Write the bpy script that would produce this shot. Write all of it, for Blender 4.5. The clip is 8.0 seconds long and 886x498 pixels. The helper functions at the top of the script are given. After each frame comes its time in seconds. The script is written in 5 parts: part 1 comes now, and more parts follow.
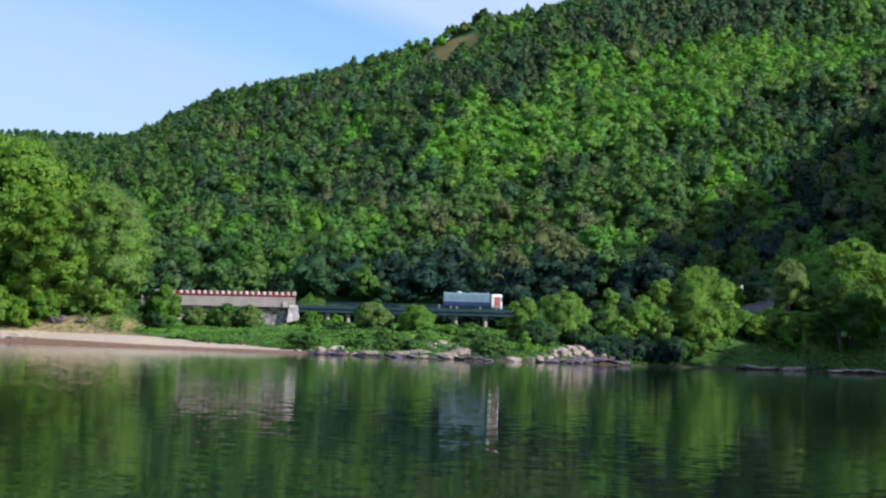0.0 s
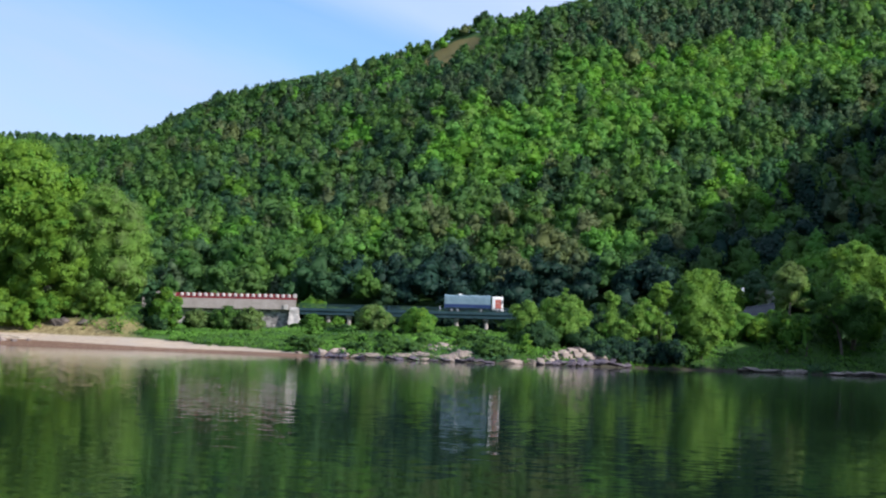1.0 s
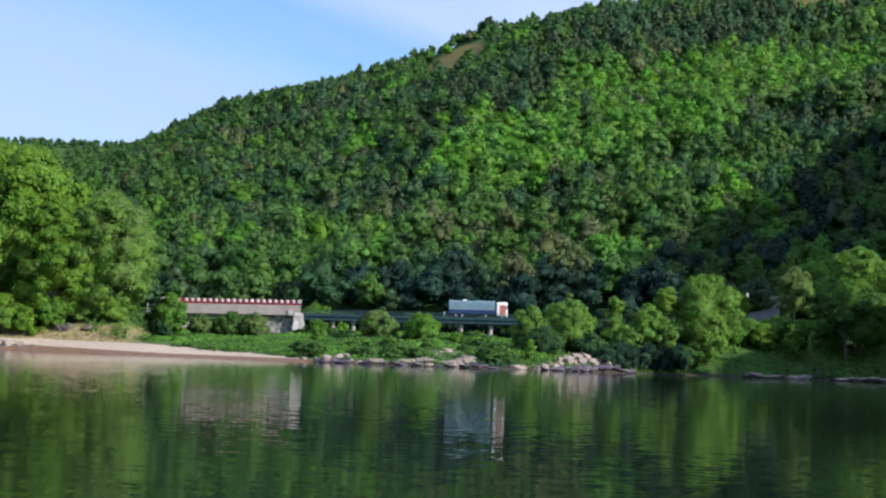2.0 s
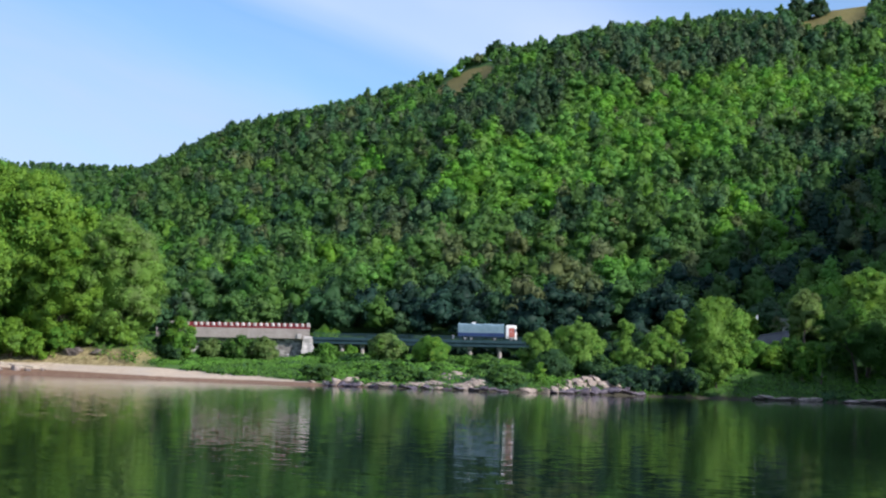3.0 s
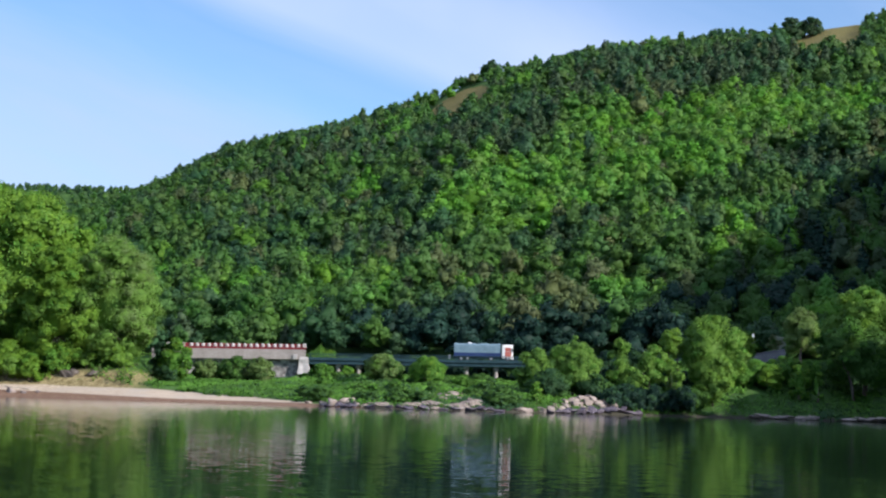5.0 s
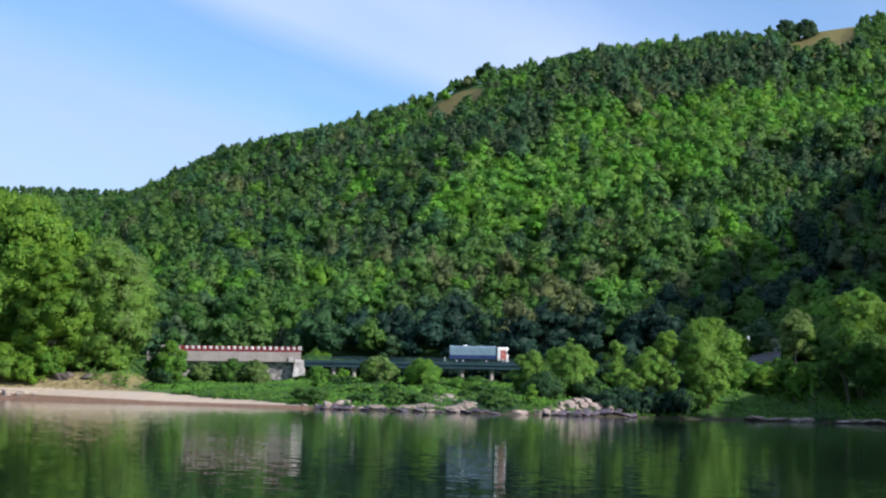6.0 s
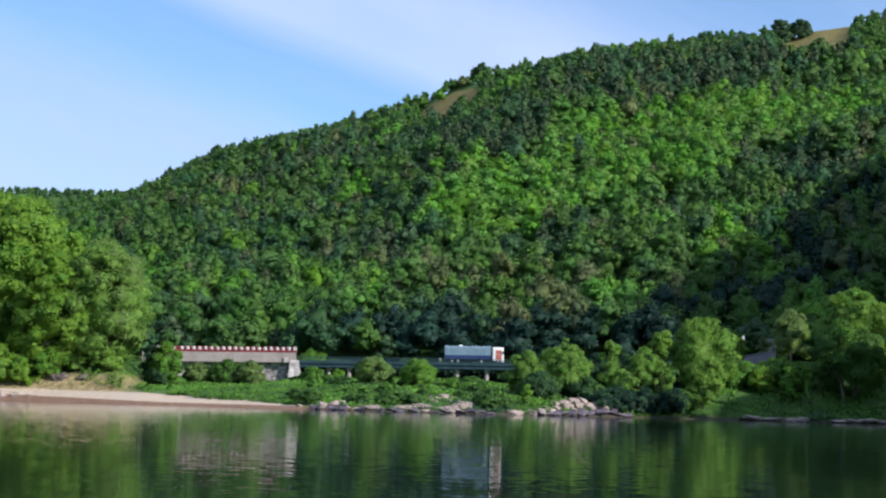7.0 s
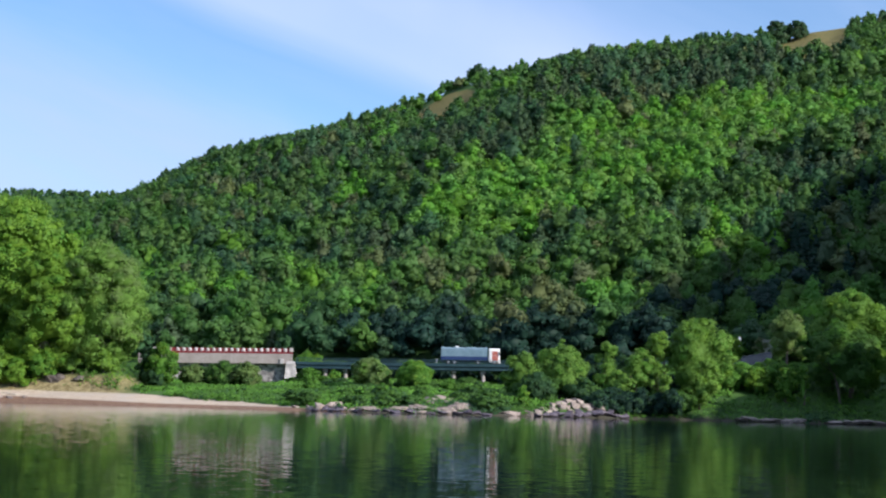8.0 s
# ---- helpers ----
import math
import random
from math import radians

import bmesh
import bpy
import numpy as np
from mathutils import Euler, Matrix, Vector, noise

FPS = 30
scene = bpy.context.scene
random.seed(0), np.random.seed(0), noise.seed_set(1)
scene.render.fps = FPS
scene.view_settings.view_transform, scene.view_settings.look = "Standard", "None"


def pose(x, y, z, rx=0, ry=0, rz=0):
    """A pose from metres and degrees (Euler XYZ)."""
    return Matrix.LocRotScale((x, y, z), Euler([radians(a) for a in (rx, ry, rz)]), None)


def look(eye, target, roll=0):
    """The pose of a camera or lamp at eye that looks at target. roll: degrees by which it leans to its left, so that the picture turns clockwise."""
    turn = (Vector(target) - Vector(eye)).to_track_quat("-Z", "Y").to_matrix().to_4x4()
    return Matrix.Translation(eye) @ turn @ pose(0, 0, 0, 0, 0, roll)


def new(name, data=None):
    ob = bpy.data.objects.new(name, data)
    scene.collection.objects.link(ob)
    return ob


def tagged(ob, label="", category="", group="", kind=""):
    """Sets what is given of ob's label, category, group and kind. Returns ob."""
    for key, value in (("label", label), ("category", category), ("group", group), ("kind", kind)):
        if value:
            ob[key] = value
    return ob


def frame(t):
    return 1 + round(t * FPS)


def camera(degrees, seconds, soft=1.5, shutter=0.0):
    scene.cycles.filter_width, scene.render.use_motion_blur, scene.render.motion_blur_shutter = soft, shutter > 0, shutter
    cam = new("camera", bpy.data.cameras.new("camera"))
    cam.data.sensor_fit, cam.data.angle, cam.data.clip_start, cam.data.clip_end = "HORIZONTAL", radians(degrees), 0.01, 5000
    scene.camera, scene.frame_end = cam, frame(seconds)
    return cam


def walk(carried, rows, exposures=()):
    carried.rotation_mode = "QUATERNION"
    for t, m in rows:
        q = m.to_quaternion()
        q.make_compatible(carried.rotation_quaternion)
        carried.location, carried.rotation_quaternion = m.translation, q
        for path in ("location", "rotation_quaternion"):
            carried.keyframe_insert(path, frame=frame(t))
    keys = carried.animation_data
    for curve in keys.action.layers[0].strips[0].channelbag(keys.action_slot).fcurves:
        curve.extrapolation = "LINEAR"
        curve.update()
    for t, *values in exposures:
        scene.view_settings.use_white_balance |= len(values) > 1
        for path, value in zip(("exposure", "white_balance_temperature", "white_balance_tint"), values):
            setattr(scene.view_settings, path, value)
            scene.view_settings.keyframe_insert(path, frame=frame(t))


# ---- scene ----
EYE = (0.0, 0.0, 1.7)
cam = camera(32.0, 8.0, soft=2.2)
walk(cam, [
    (0.0, pose(*EYE, 93.696, -2.165, -0.546)),
    (0.5, pose(*EYE, 93.771, -2.156, -0.591)),
    (1.0, pose(*EYE, 93.785, -2.187, -0.513)),
    (1.2, pose(*EYE, 93.800, -2.190, -0.501)),
    (2.3, pose(*EYE, 94.208, -2.173, -0.244)),
    (2.5, pose(*EYE, 94.421, -2.144, -0.166)),
    (3.0, pose(*EYE, 94.827, -2.042, -0.010)),
    (3.5, pose(*EYE, 94.988, -1.920, -0.007)),
    (4.0, pose(*EYE, 95.284, -1.832, -0.030)),
    (4.5, pose(*EYE, 95.500, -1.792, -0.086)),
    (4.7, pose(*EYE, 95.535, -1.785, -0.100)),
    (5.8, pose(*EYE, 95.643, -1.715, -0.291)),
    (6.0, pose(*EYE, 95.665, -1.698, -0.310)),
    (6.5, pose(*EYE, 95.676, -1.645, -0.391)),
    (7.0, pose(*EYE, 95.677, -1.607, -0.484)),
    (7.5, pose(*EYE, 95.697, -1.593, -0.561)),
    (8.0, pose(*EYE, 95.725, -1.578, -0.617)),
], exposures=((0.0, 0.5, 5800, 13), (8.0, 0.5, 5800, 13)))

# ---------------------------------------------------------------- sky and sun
SUN_AZ, SUN_EL = radians(121.0), radians(30.3)      # clockwise from the view's +y, above the horizon
to_sun = Vector((math.sin(SUN_AZ) * math.cos(SUN_EL), math.cos(SUN_AZ) * math.cos(SUN_EL), math.sin(SUN_EL)))
lamp = bpy.data.lights.new("sun", "SUN")
lamp.energy, lamp.angle, lamp.color = 4.8, radians(0.6), (1.0, 0.91, 0.77)
new("sun", lamp).matrix_world = look(to_sun * 900, (0, 0, 0))


def nodes_of(tree):
    tree.nodes.clear()

    def add(kind, links=(), **values):
        n = tree.nodes.new(kind)
        if "operation" in values:
            n.operation = values["operation"]
        if "use_clamp" in values:
            n.use_clamp = values["use_clamp"]
        if "data_type" in values:
            n.data_type = values["data_type"]
        if "interpolation_type" in values:
            n.interpolation_type = values["interpolation_type"]
        if "attribute_name" in values:
            n.attribute_name = values["attribute_name"]
        for key, v in dict(links).items():
            if hasattr(v, "links"):
                tree.links.new(v, n.inputs[key])
            else:
                n.inputs[key].default_value = v
        return n
    return add


def sky_world():
    w = bpy.data.worlds.new("sky")
    scene.world = w
    w.use_nodes = True
    add = nodes_of(w.node_tree)

    def m(op, a, b=0.0, c=0.0, clamp=False):
        return add("ShaderNodeMath", {0: a, 1: b, 2: c}, operation=op, use_clamp=clamp).outputs[0]
    sky = add("ShaderNodeTexSky")
    sky.sky_type = "NISHITA"
    sky.sun_disc = False
    sky.sun_elevation, sky.sun_rotation = SUN_EL, SUN_AZ
    sky.air_density, sky.dust_density, sky.ozone_density = 1.15, 0.25, 4.5
    co = add("ShaderNodeTexCoord").outputs["Generated"]
    xyz = add("ShaderNodeSeparateXYZ", {0: co})
    depth = m("MAXIMUM", m("ABSOLUTE", xyz.outputs[1]), 0.05)
    u, v = m("DIVIDE", xyz.outputs[0], depth), m("DIVIDE", xyz.outputs[2], depth)
    # long thin streaks of high cloud, which fall to the right
    along = m("ADD", m("MULTIPLY", u, 0.94), m("MULTIPLY", v, -0.34))
    across = m("ADD", m("MULTIPLY", u, 0.34), m("MULTIPLY", v, 0.94))
    flat = add("ShaderNodeCombineXYZ", {0: m("MULTIPLY", along, 3.0), 1: m("MULTIPLY", across, 13.0), 2: 0.3})
    wisp = add("ShaderNodeTexNoise", {"Vector": flat.outputs[0], "Scale": 1.6, "Detail": 6.0, "Roughness": 0.55, "Distortion": 0.6}).outputs[0]
    soft = add("ShaderNodeTexNoise", {"Vector": co, "Scale": 9.0, "Detail": 3.0}).outputs[0]
    edge = m("SUBTRACT", across, m("ADD", 0.180, m("MULTIPLY", m("SUBTRACT", wisp, 0.5), 0.035)))
    band = add("ShaderNodeMapRange", {"Value": edge, "From Min": -0.006, "From Max": 0.026}, interpolation_type="SMOOTHSTEP").outputs[0]
    fade = add("ShaderNodeMapRange", {"Value": across, "From Min": 0.238, "From Max": 0.315, "To Min": 1.0, "To Max": 0.15}, interpolation_type="SMOOTHSTEP").outputs[0]
    # unseen cloud overhead, added to strengthen the fill light from the sky
    high = add("ShaderNodeMapRange", {"Value": across, "From Min": 0.36, "From Max": 0.8, "To Max": 0.9}, interpolation_type="SMOOTHSTEP").outputs[0]
    band = m("MULTIPLY", band, m("ADD", fade, high))
    veil = add("ShaderNodeMapRange", {"Value": wisp, "From Min": 0.42, "From Max": 0.8, "To Max": 0.25}).outputs[0]
    low = add("ShaderNodeMapRange", {"Value": across, "From Min": 0.15, "From Max": 0.095, "To Max": 0.7}, interpolation_type="SMOOTHSTEP").outputs[0]
    cover = m("ADD", m("MULTIPLY", band, m("ADD", 0.5, m("MULTIPLY", soft, 0.35))), m("MULTIPLY", veil, 0.6), clamp=True)
    mix = add("ShaderNodeMix", {0: m("MULTIPLY", cover, 0.72), 6: sky.outputs[0], 7: (5.2, 5.5, 6.7, 1.0)}, data_type="RGBA")
    mix = add("ShaderNodeMix", {0: m("MULTIPLY", low, m("ADD", 0.3, wisp), 0.0, True), 6: mix.outputs[2], 7: (3.75, 4.3, 5.75, 1.0)}, data_type="RGBA")
    bg = add("ShaderNodeBackground", {0: mix.outputs[2], 1: 0.115})
    add("ShaderNodeOutputWorld", {0: bg.outputs[0]})


sky_world()


# ---------------------------------------------------------------- materials
def material(name, colours, scale=1.0, rough=0.8, bump=0.0, metal=0.0, fine=6.0, through_light=0.0, spread=0.0, specular=0.3, bump_scale=None, cells=0.0, own_tone=""):
    """Colours mixed by noise at two scales; spread: by how much pieces differ."""
    mat = bpy.data.materials.new(name)
    mat.use_nodes = True
    add = nodes_of(mat.node_tree)
    pos = add("ShaderNodeNewGeometry")
    co = add("ShaderNodeTexCoord").outputs["Object"]
    big = add("ShaderNodeTexNoise", {"Vector": co, "Scale": scale, "Detail": 4.0, "Roughness": 0.6}).outputs[0]
    small = add("ShaderNodeTexNoise", {"Vector": co, "Scale": scale * fine, "Detail": 5.0, "Roughness": 0.65}).outputs[0]
    mixed = add("ShaderNodeMath", {0: small, 1: 0.45, 2: 0.0}, operation="MULTIPLY_ADD")
    total = add("ShaderNodeMath", {0: big, 1: 0.55}, operation="MULTIPLY_ADD")
    mat.node_tree.links.new(mixed.outputs[0], total.inputs[2])
    ramp = add("ShaderNodeValToRGB", {0: total.outputs[0]})
    n = len(colours)
    while len(ramp.color_ramp.elements) < n:
        ramp.color_ramp.elements.new(0.5)
    for i, c in enumerate(colours):
        e = ramp.color_ramp.elements[i]
        e.position, e.color = 0.32 + 0.36 * i / max(1, n - 1), (*c, 1)
    colour = ramp.outputs[0]
    if spread:
        val = add("ShaderNodeMapRange", {"Value": pos.outputs["Random Per Island"], "To Min": 1 - spread, "To Max": 1 + spread}).outputs[0]
        hue = add("ShaderNodeMapRange", {"Value": pos.outputs["Random Per Island"], "To Min": 0.5 + spread * 0.03, "To Max": 0.5 - spread * 0.03}).outputs[0]
        colour = add("ShaderNodeHueSaturation", {"Hue": hue, "Value": val, "Color": colour}).outputs[0]
    if own_tone:                               # each tree has its own hue, depth and strength of green
        t = add("ShaderNodeAttribute", attribute_name=own_tone).outputs["Fac"]
        wave = [add("ShaderNodeMath", {0: add("ShaderNodeMath", {0: t, 1: k}, operation="MULTIPLY").outputs[0]}, operation="SINE").outputs[0] for k in (9.0, 23.0)]
        hue = add("ShaderNodeMath", {0: wave[0], 1: 0.010, 2: 0.497}, operation="MULTIPLY_ADD").outputs[0]
        sat = add("ShaderNodeMath", {0: wave[1], 1: 0.06, 2: 1.06}, operation="MULTIPLY_ADD").outputs[0]
        val = add("ShaderNodeMath", {0: t, 1: 0.15, 2: 0.98}, operation="MULTIPLY_ADD").outputs[0]
        colour = add("ShaderNodeHueSaturation", {"Hue": hue, "Saturation": sat, "Value": val, "Color": colour}).outputs[0]
    if cells:                                  # single stones, each with its own tone
        flat = add("ShaderNodeMapping", {"Vector": co, "Scale": (cells, cells, cells * 1.5)}).outputs[0]
        cell = add("ShaderNodeTexVoronoi", {"Vector": flat, "Scale": 1.0}).outputs["Color"]
        tone = add("ShaderNodeSeparateColor", {0: cell}).outputs[0]
        tone = add("ShaderNodeMapRange", {"Value": tone, "To Min": 0.45, "To Max": 1.7}).outputs[0]
        colour = add("ShaderNodeHueSaturation", {"Value": tone, "Color": colour}).outputs[0]
    bsdf = add("ShaderNodeBsdfPrincipled", {"Base Color": colour, "Roughness": rough, "Metallic": metal, "Specular IOR Level": specular})
    if bump:
        b = add("ShaderNodeBump", {"Strength": 0.9, "Distance": bump, "Height": small if not bump_scale else
                add("ShaderNodeTexNoise", {"Vector": co, "Scale": bump_scale, "Detail": 6.0}).outputs[0]})
        mat.node_tree.links.new(b.outputs[0], bsdf.inputs["Normal"])
    shader = bsdf.outputs[0]
    if through_light:
        tl = add("ShaderNodeBsdfTranslucent", {"Color": colour})
        shader = add("ShaderNodeMixShader", {0: through_light, 1: shader, 2: tl.outputs[0]}).outputs[0]
    add("ShaderNodeOutputMaterial", {0: shader})
    return mat


def leaves(name, dark, light, scale=0.08):
    mid = tuple((a + b) / 2 for a, b in zip(dark, light))
    return material(name, (dark, mid, light), scale, rough=0.6, fine=14, through_light=0.4, spread=0.12, specular=0.2, own_tone="tree_tone")


LEAF = [
    leaves("leaves_pine", (0.050, 0.089, 0.042), (0.094, 0.140, 0.066)),
    leaves("leaves_dark", (0.036, 0.088, 0.038), (0.067, 0.141, 0.058)),
    leaves("leaves_mid", (0.056, 0.128, 0.031), (0.099, 0.199, 0.049)),
    leaves("leaves_bright", (0.098, 0.232, 0.038), (0.154, 0.322, 0.060)),
    leaves("leaves_yellow", (0.130, 0.248, 0.034), (0.200, 0.348, 0.054)),
    leaves("leaves_olive", (0.094, 0.128, 0.052), (0.148, 0.184, 0.074)),
    leaves("leaves_willow", (0.136, 0.260, 0.050), (0.216, 0.372, 0.086)),
    leaves("leaves_herb", (0.062, 0.148, 0.028), (0.114, 0.231, 0.044), 0.3),
    leaves("leaves_silver", (0.13, 0.210, 0.062), (0.22, 0.320, 0.105)),
    # spruce green, also used where shade is put into the leaf colour
    leaves("leaves_spruce_shade", (0.014, 0.040, 0.029), (0.031, 0.072, 0.048)),
]
PINE, DARK, MID, BRIGHT, YELLOW, OLIVE, WILLOW, HERB, SILVER, SPRUCE_SHADE = range(10)
BARK = material("bark", ((0.07, 0.055, 0.04), (0.14, 0.11, 0.085), (0.2, 0.17, 0.14)), 1.5, 0.9, 0.05)
ROCK = material("pale_rock", ((0.13, 0.10, 0.085), (0.26, 0.21, 0.18), (0.40, 0.33, 0.28)), 0.5, 0.85, 0.12, spread=0.2)
ROCK_DARK = material("wet_rock", ((0.035, 0.03, 0.042), (0.08, 0.066, 0.085), (0.16, 0.135, 0.15)), 0.6, 0.7, 0.12, spread=0.2)
ROCK_BROWN = material("brown_rock", ((0.06, 0.05, 0.042), (0.11, 0.09, 0.075), (0.17, 0.14, 0.115)), 0.6, 0.85, 0.12)
# dark blue holds the abutment's shade, as no shadow falls on it
SHADED_STONE = material("shaded_stone", ((0.012, 0.020, 0.038), (0.021, 0.032, 0.056), (0.036, 0.050, 0.080)), 0.7, 0.85, 0.08)
CONCRETE = material("concrete", ((0.22, 0.19, 0.17), (0.31, 0.27, 0.245), (0.40, 0.355, 0.33)), 0.35, 0.85, 0.02)
WHITEWASH = material("whitewash", ((0.24, 0.215, 0.20), (0.42, 0.39, 0.37), (0.58, 0.55, 0.53)), 0.9, 0.85, 0.03)
MASONRY = material("rubble_masonry", ((0.13, 0.12, 0.12), (0.24, 0.22, 0.21), (0.40, 0.37, 0.35)), 0.8, 0.9, 0.1, cells=1.5)
RED_PAINT = material("red_paint", ((0.14, 0.018, 0.025), (0.21, 0.03, 0.036), (0.27, 0.05, 0.055)), 0.6, 0.6)
STEEL_GREEN = material("green_steel", ((0.012, 0.032, 0.04), (0.02, 0.048, 0.058), (0.034, 0.068, 0.08)), 0.6, 0.5)
ASPHALT = material("asphalt", ((0.04, 0.04, 0.04), (0.055, 0.055, 0.055), (0.07, 0.07, 0.068)), 0.4, 0.9)
TARP = material("grey_blue_tarpaulin", ((0.11, 0.175, 0.22), (0.15, 0.225, 0.275), (0.20, 0.28, 0.33)), 0.5, 0.5)
NAVY = material("navy_paint", ((0.012, 0.024, 0.08), (0.018, 0.036, 0.11), (0.028, 0.05, 0.14)), 0.5, 0.5)
SIGN_GREY = material("sign_paint", ((0.34, 0.36, 0.40), (0.42, 0.44, 0.48), (0.48, 0.5, 0.54)), 0.8, 0.5)
WHITE_PAINT = material("white_paint", ((0.70, 0.68, 0.66), (0.78, 0.77, 0.75), (0.82, 0.81, 0.80)), 0.8, 0.35)
CAB_RED = material("red_cab_paint", ((0.34, 0.10, 0.075), (0.42, 0.13, 0.10), (0.48, 0.17, 0.13)), 0.8, 0.35)
RUBBER = material("rubber", ((0.015, 0.015, 0.015), (0.025, 0.025, 0.025), (0.035, 0.033, 0.03)), 3, 0.85)
GREY_METAL = material("grey_metal", ((0.3, 0.31, 0.32), (0.4, 0.41, 0.42), (0.48, 0.49, 0.5)), 2, 0.4, metal=0.7)
DARK_GLASS = material("dark_glass", ((0.015, 0.02, 0.025), (0.02, 0.025, 0.03)), 1, 0.08, specular=0.6)


def ground_material():
    """Forest floor and herbs, with sand low on the beach, a damp brown edge, and dry grass on two clearings."""
    mat = bpy.data.materials.new("ground")
    mat.use_nodes = True
    add = nodes_of(mat.node_tree)

    def m(op, a, b=0.0, clamp=False):
        return add("ShaderNodeMath", {0: a, 1: b}, operation=op, use_clamp=clamp).outputs[0]

    def step(v, lo, hi):
        return add("ShaderNodeMapRange", {"Value": v, "From Min": lo, "From Max": hi}, interpolation_type="SMOOTHSTEP").outputs[0]

    def blend(f, a, b):
        return add("ShaderNodeMix", {0: f, 6: a, 7: b}, data_type="RGBA").outputs[2]
    p = add("ShaderNodeNewGeometry").outputs["Position"]
    xyz = add("ShaderNodeSeparateXYZ", {0: p})
    x, y, z = xyz.outputs
    n1 = add("ShaderNodeTexNoise", {"Vector": p, "Scale": 0.12, "Detail": 5.0}).outputs[0]
    n2 = add("ShaderNodeTexNoise", {"Vector": p, "Scale": 1.3, "Detail": 5.0, "Roughness": 0.7}).outputs[0]
    green = blend(step(n1, 0.35, 0.65), (0.028, 0.07, 0.016, 1), (0.06, 0.13, 0.025, 1))
    green = blend(step(n2, 0.5, 0.75), green, (0.07, 0.065, 0.035, 1))
    sand = blend(step(n2, 0.3, 0.7), (0.38, 0.30, 0.22, 1), (0.52, 0.425, 0.32, 1))
    sand = blend(step(n1, 0.45, 0.7), sand, (0.43, 0.365, 0.295, 1))
    wet = blend(step(n2, 0.3, 0.7), (0.13, 0.075, 0.05, 1), (0.24, 0.15, 0.10, 1))
    damp_top = add("ShaderNodeMapRange", {"Value": x, "From Min": -88.0, "From Max": -45.0, "To Min": 1.25, "To Max": 0.42}).outputs[0]
    sand = blend(step(m("SUBTRACT", m("ADD", z, m("MULTIPLY", m("SUBTRACT", n2, 0.5), 0.25)), damp_top), -0.1, 0.15), wet, sand)
    top = add("ShaderNodeMapRange", {"Value": x, "From Min": -52.0, "From Max": -15.0, "To Min": 2.0, "To Max": 0.2}).outputs[0]
    over = m("SUBTRACT", m("ADD", z, m("MULTIPLY", m("SUBTRACT", n1, 0.5), 0.9)), top)
    is_sand = m("MULTIPLY", m("SUBTRACT", 1.0, step(over, -0.1, 0.25)), m("SUBTRACT", 1.0, step(x, -14.0, -10.0)))
    is_sand = m("MULTIPLY", is_sand, m("MULTIPLY", step(y, 200, 210), m("SUBTRACT", 1.0, step(y, 400, 410))))
    soil = m("MULTIPLY", m("MULTIPLY", step(over, -0.15, 0.1), m("SUBTRACT", 1.0, step(over, 2.4, 3.8))), m("MULTIPLY", m("SUBTRACT", 1.0, step(x, -58.0, -50.0)), step(y, 200, 210)))
    green = blend(m("MULTIPLY", soil, m("SUBTRACT", 1.0, step(y, 300, 310))), green, blend(step(n2, 0.35, 0.65), (0.15, 0.115, 0.05, 1), (0.32, 0.26, 0.13, 1)))
    damp = m("MULTIPLY", m("SUBTRACT", 1.0, step(z, 0.3, 1.0)), step(x, -14.0, -10.0))
    colour = blend(is_sand, blend(damp, green, (0.06, 0.055, 0.04, 1)), sand)
    dry = blend(step(n2, 0.3, 0.7), (0.085, 0.092, 0.028, 1), (0.215, 0.168, 0.058, 1))
    for cx, cy, wide, deep in CLEARINGS:
        dx, dy = m("DIVIDE", m("SUBTRACT", m("DIVIDE", m("MULTIPLY", x, cy), m("MAXIMUM", y, 1.0)), cx), wide), m("DIVIDE", m("SUBTRACT", y, cy), deep)
        far = m("ADD", m("ADD", m("MULTIPLY", dx, dx), m("MULTIPLY", dy, dy)), m("MULTIPLY", m("SUBTRACT", n1, 0.5), 0.8))
        colour = blend(m("SUBTRACT", 1.0, step(far, 0.9, 1.15)), colour, dry)
    bsdf = add("ShaderNodeBsdfPrincipled", {"Base Color": colour, "Roughness": 0.95, "Specular IOR Level": 0.15})
    b = add("ShaderNodeBump", {"Strength": 0.6, "Distance": 0.15, "Height": n2})
    mat.node_tree.links.new(b.outputs[0], bsdf.inputs["Normal"])
    add("ShaderNodeOutputMaterial", {0: bsdf.outputs[0]})
    return mat


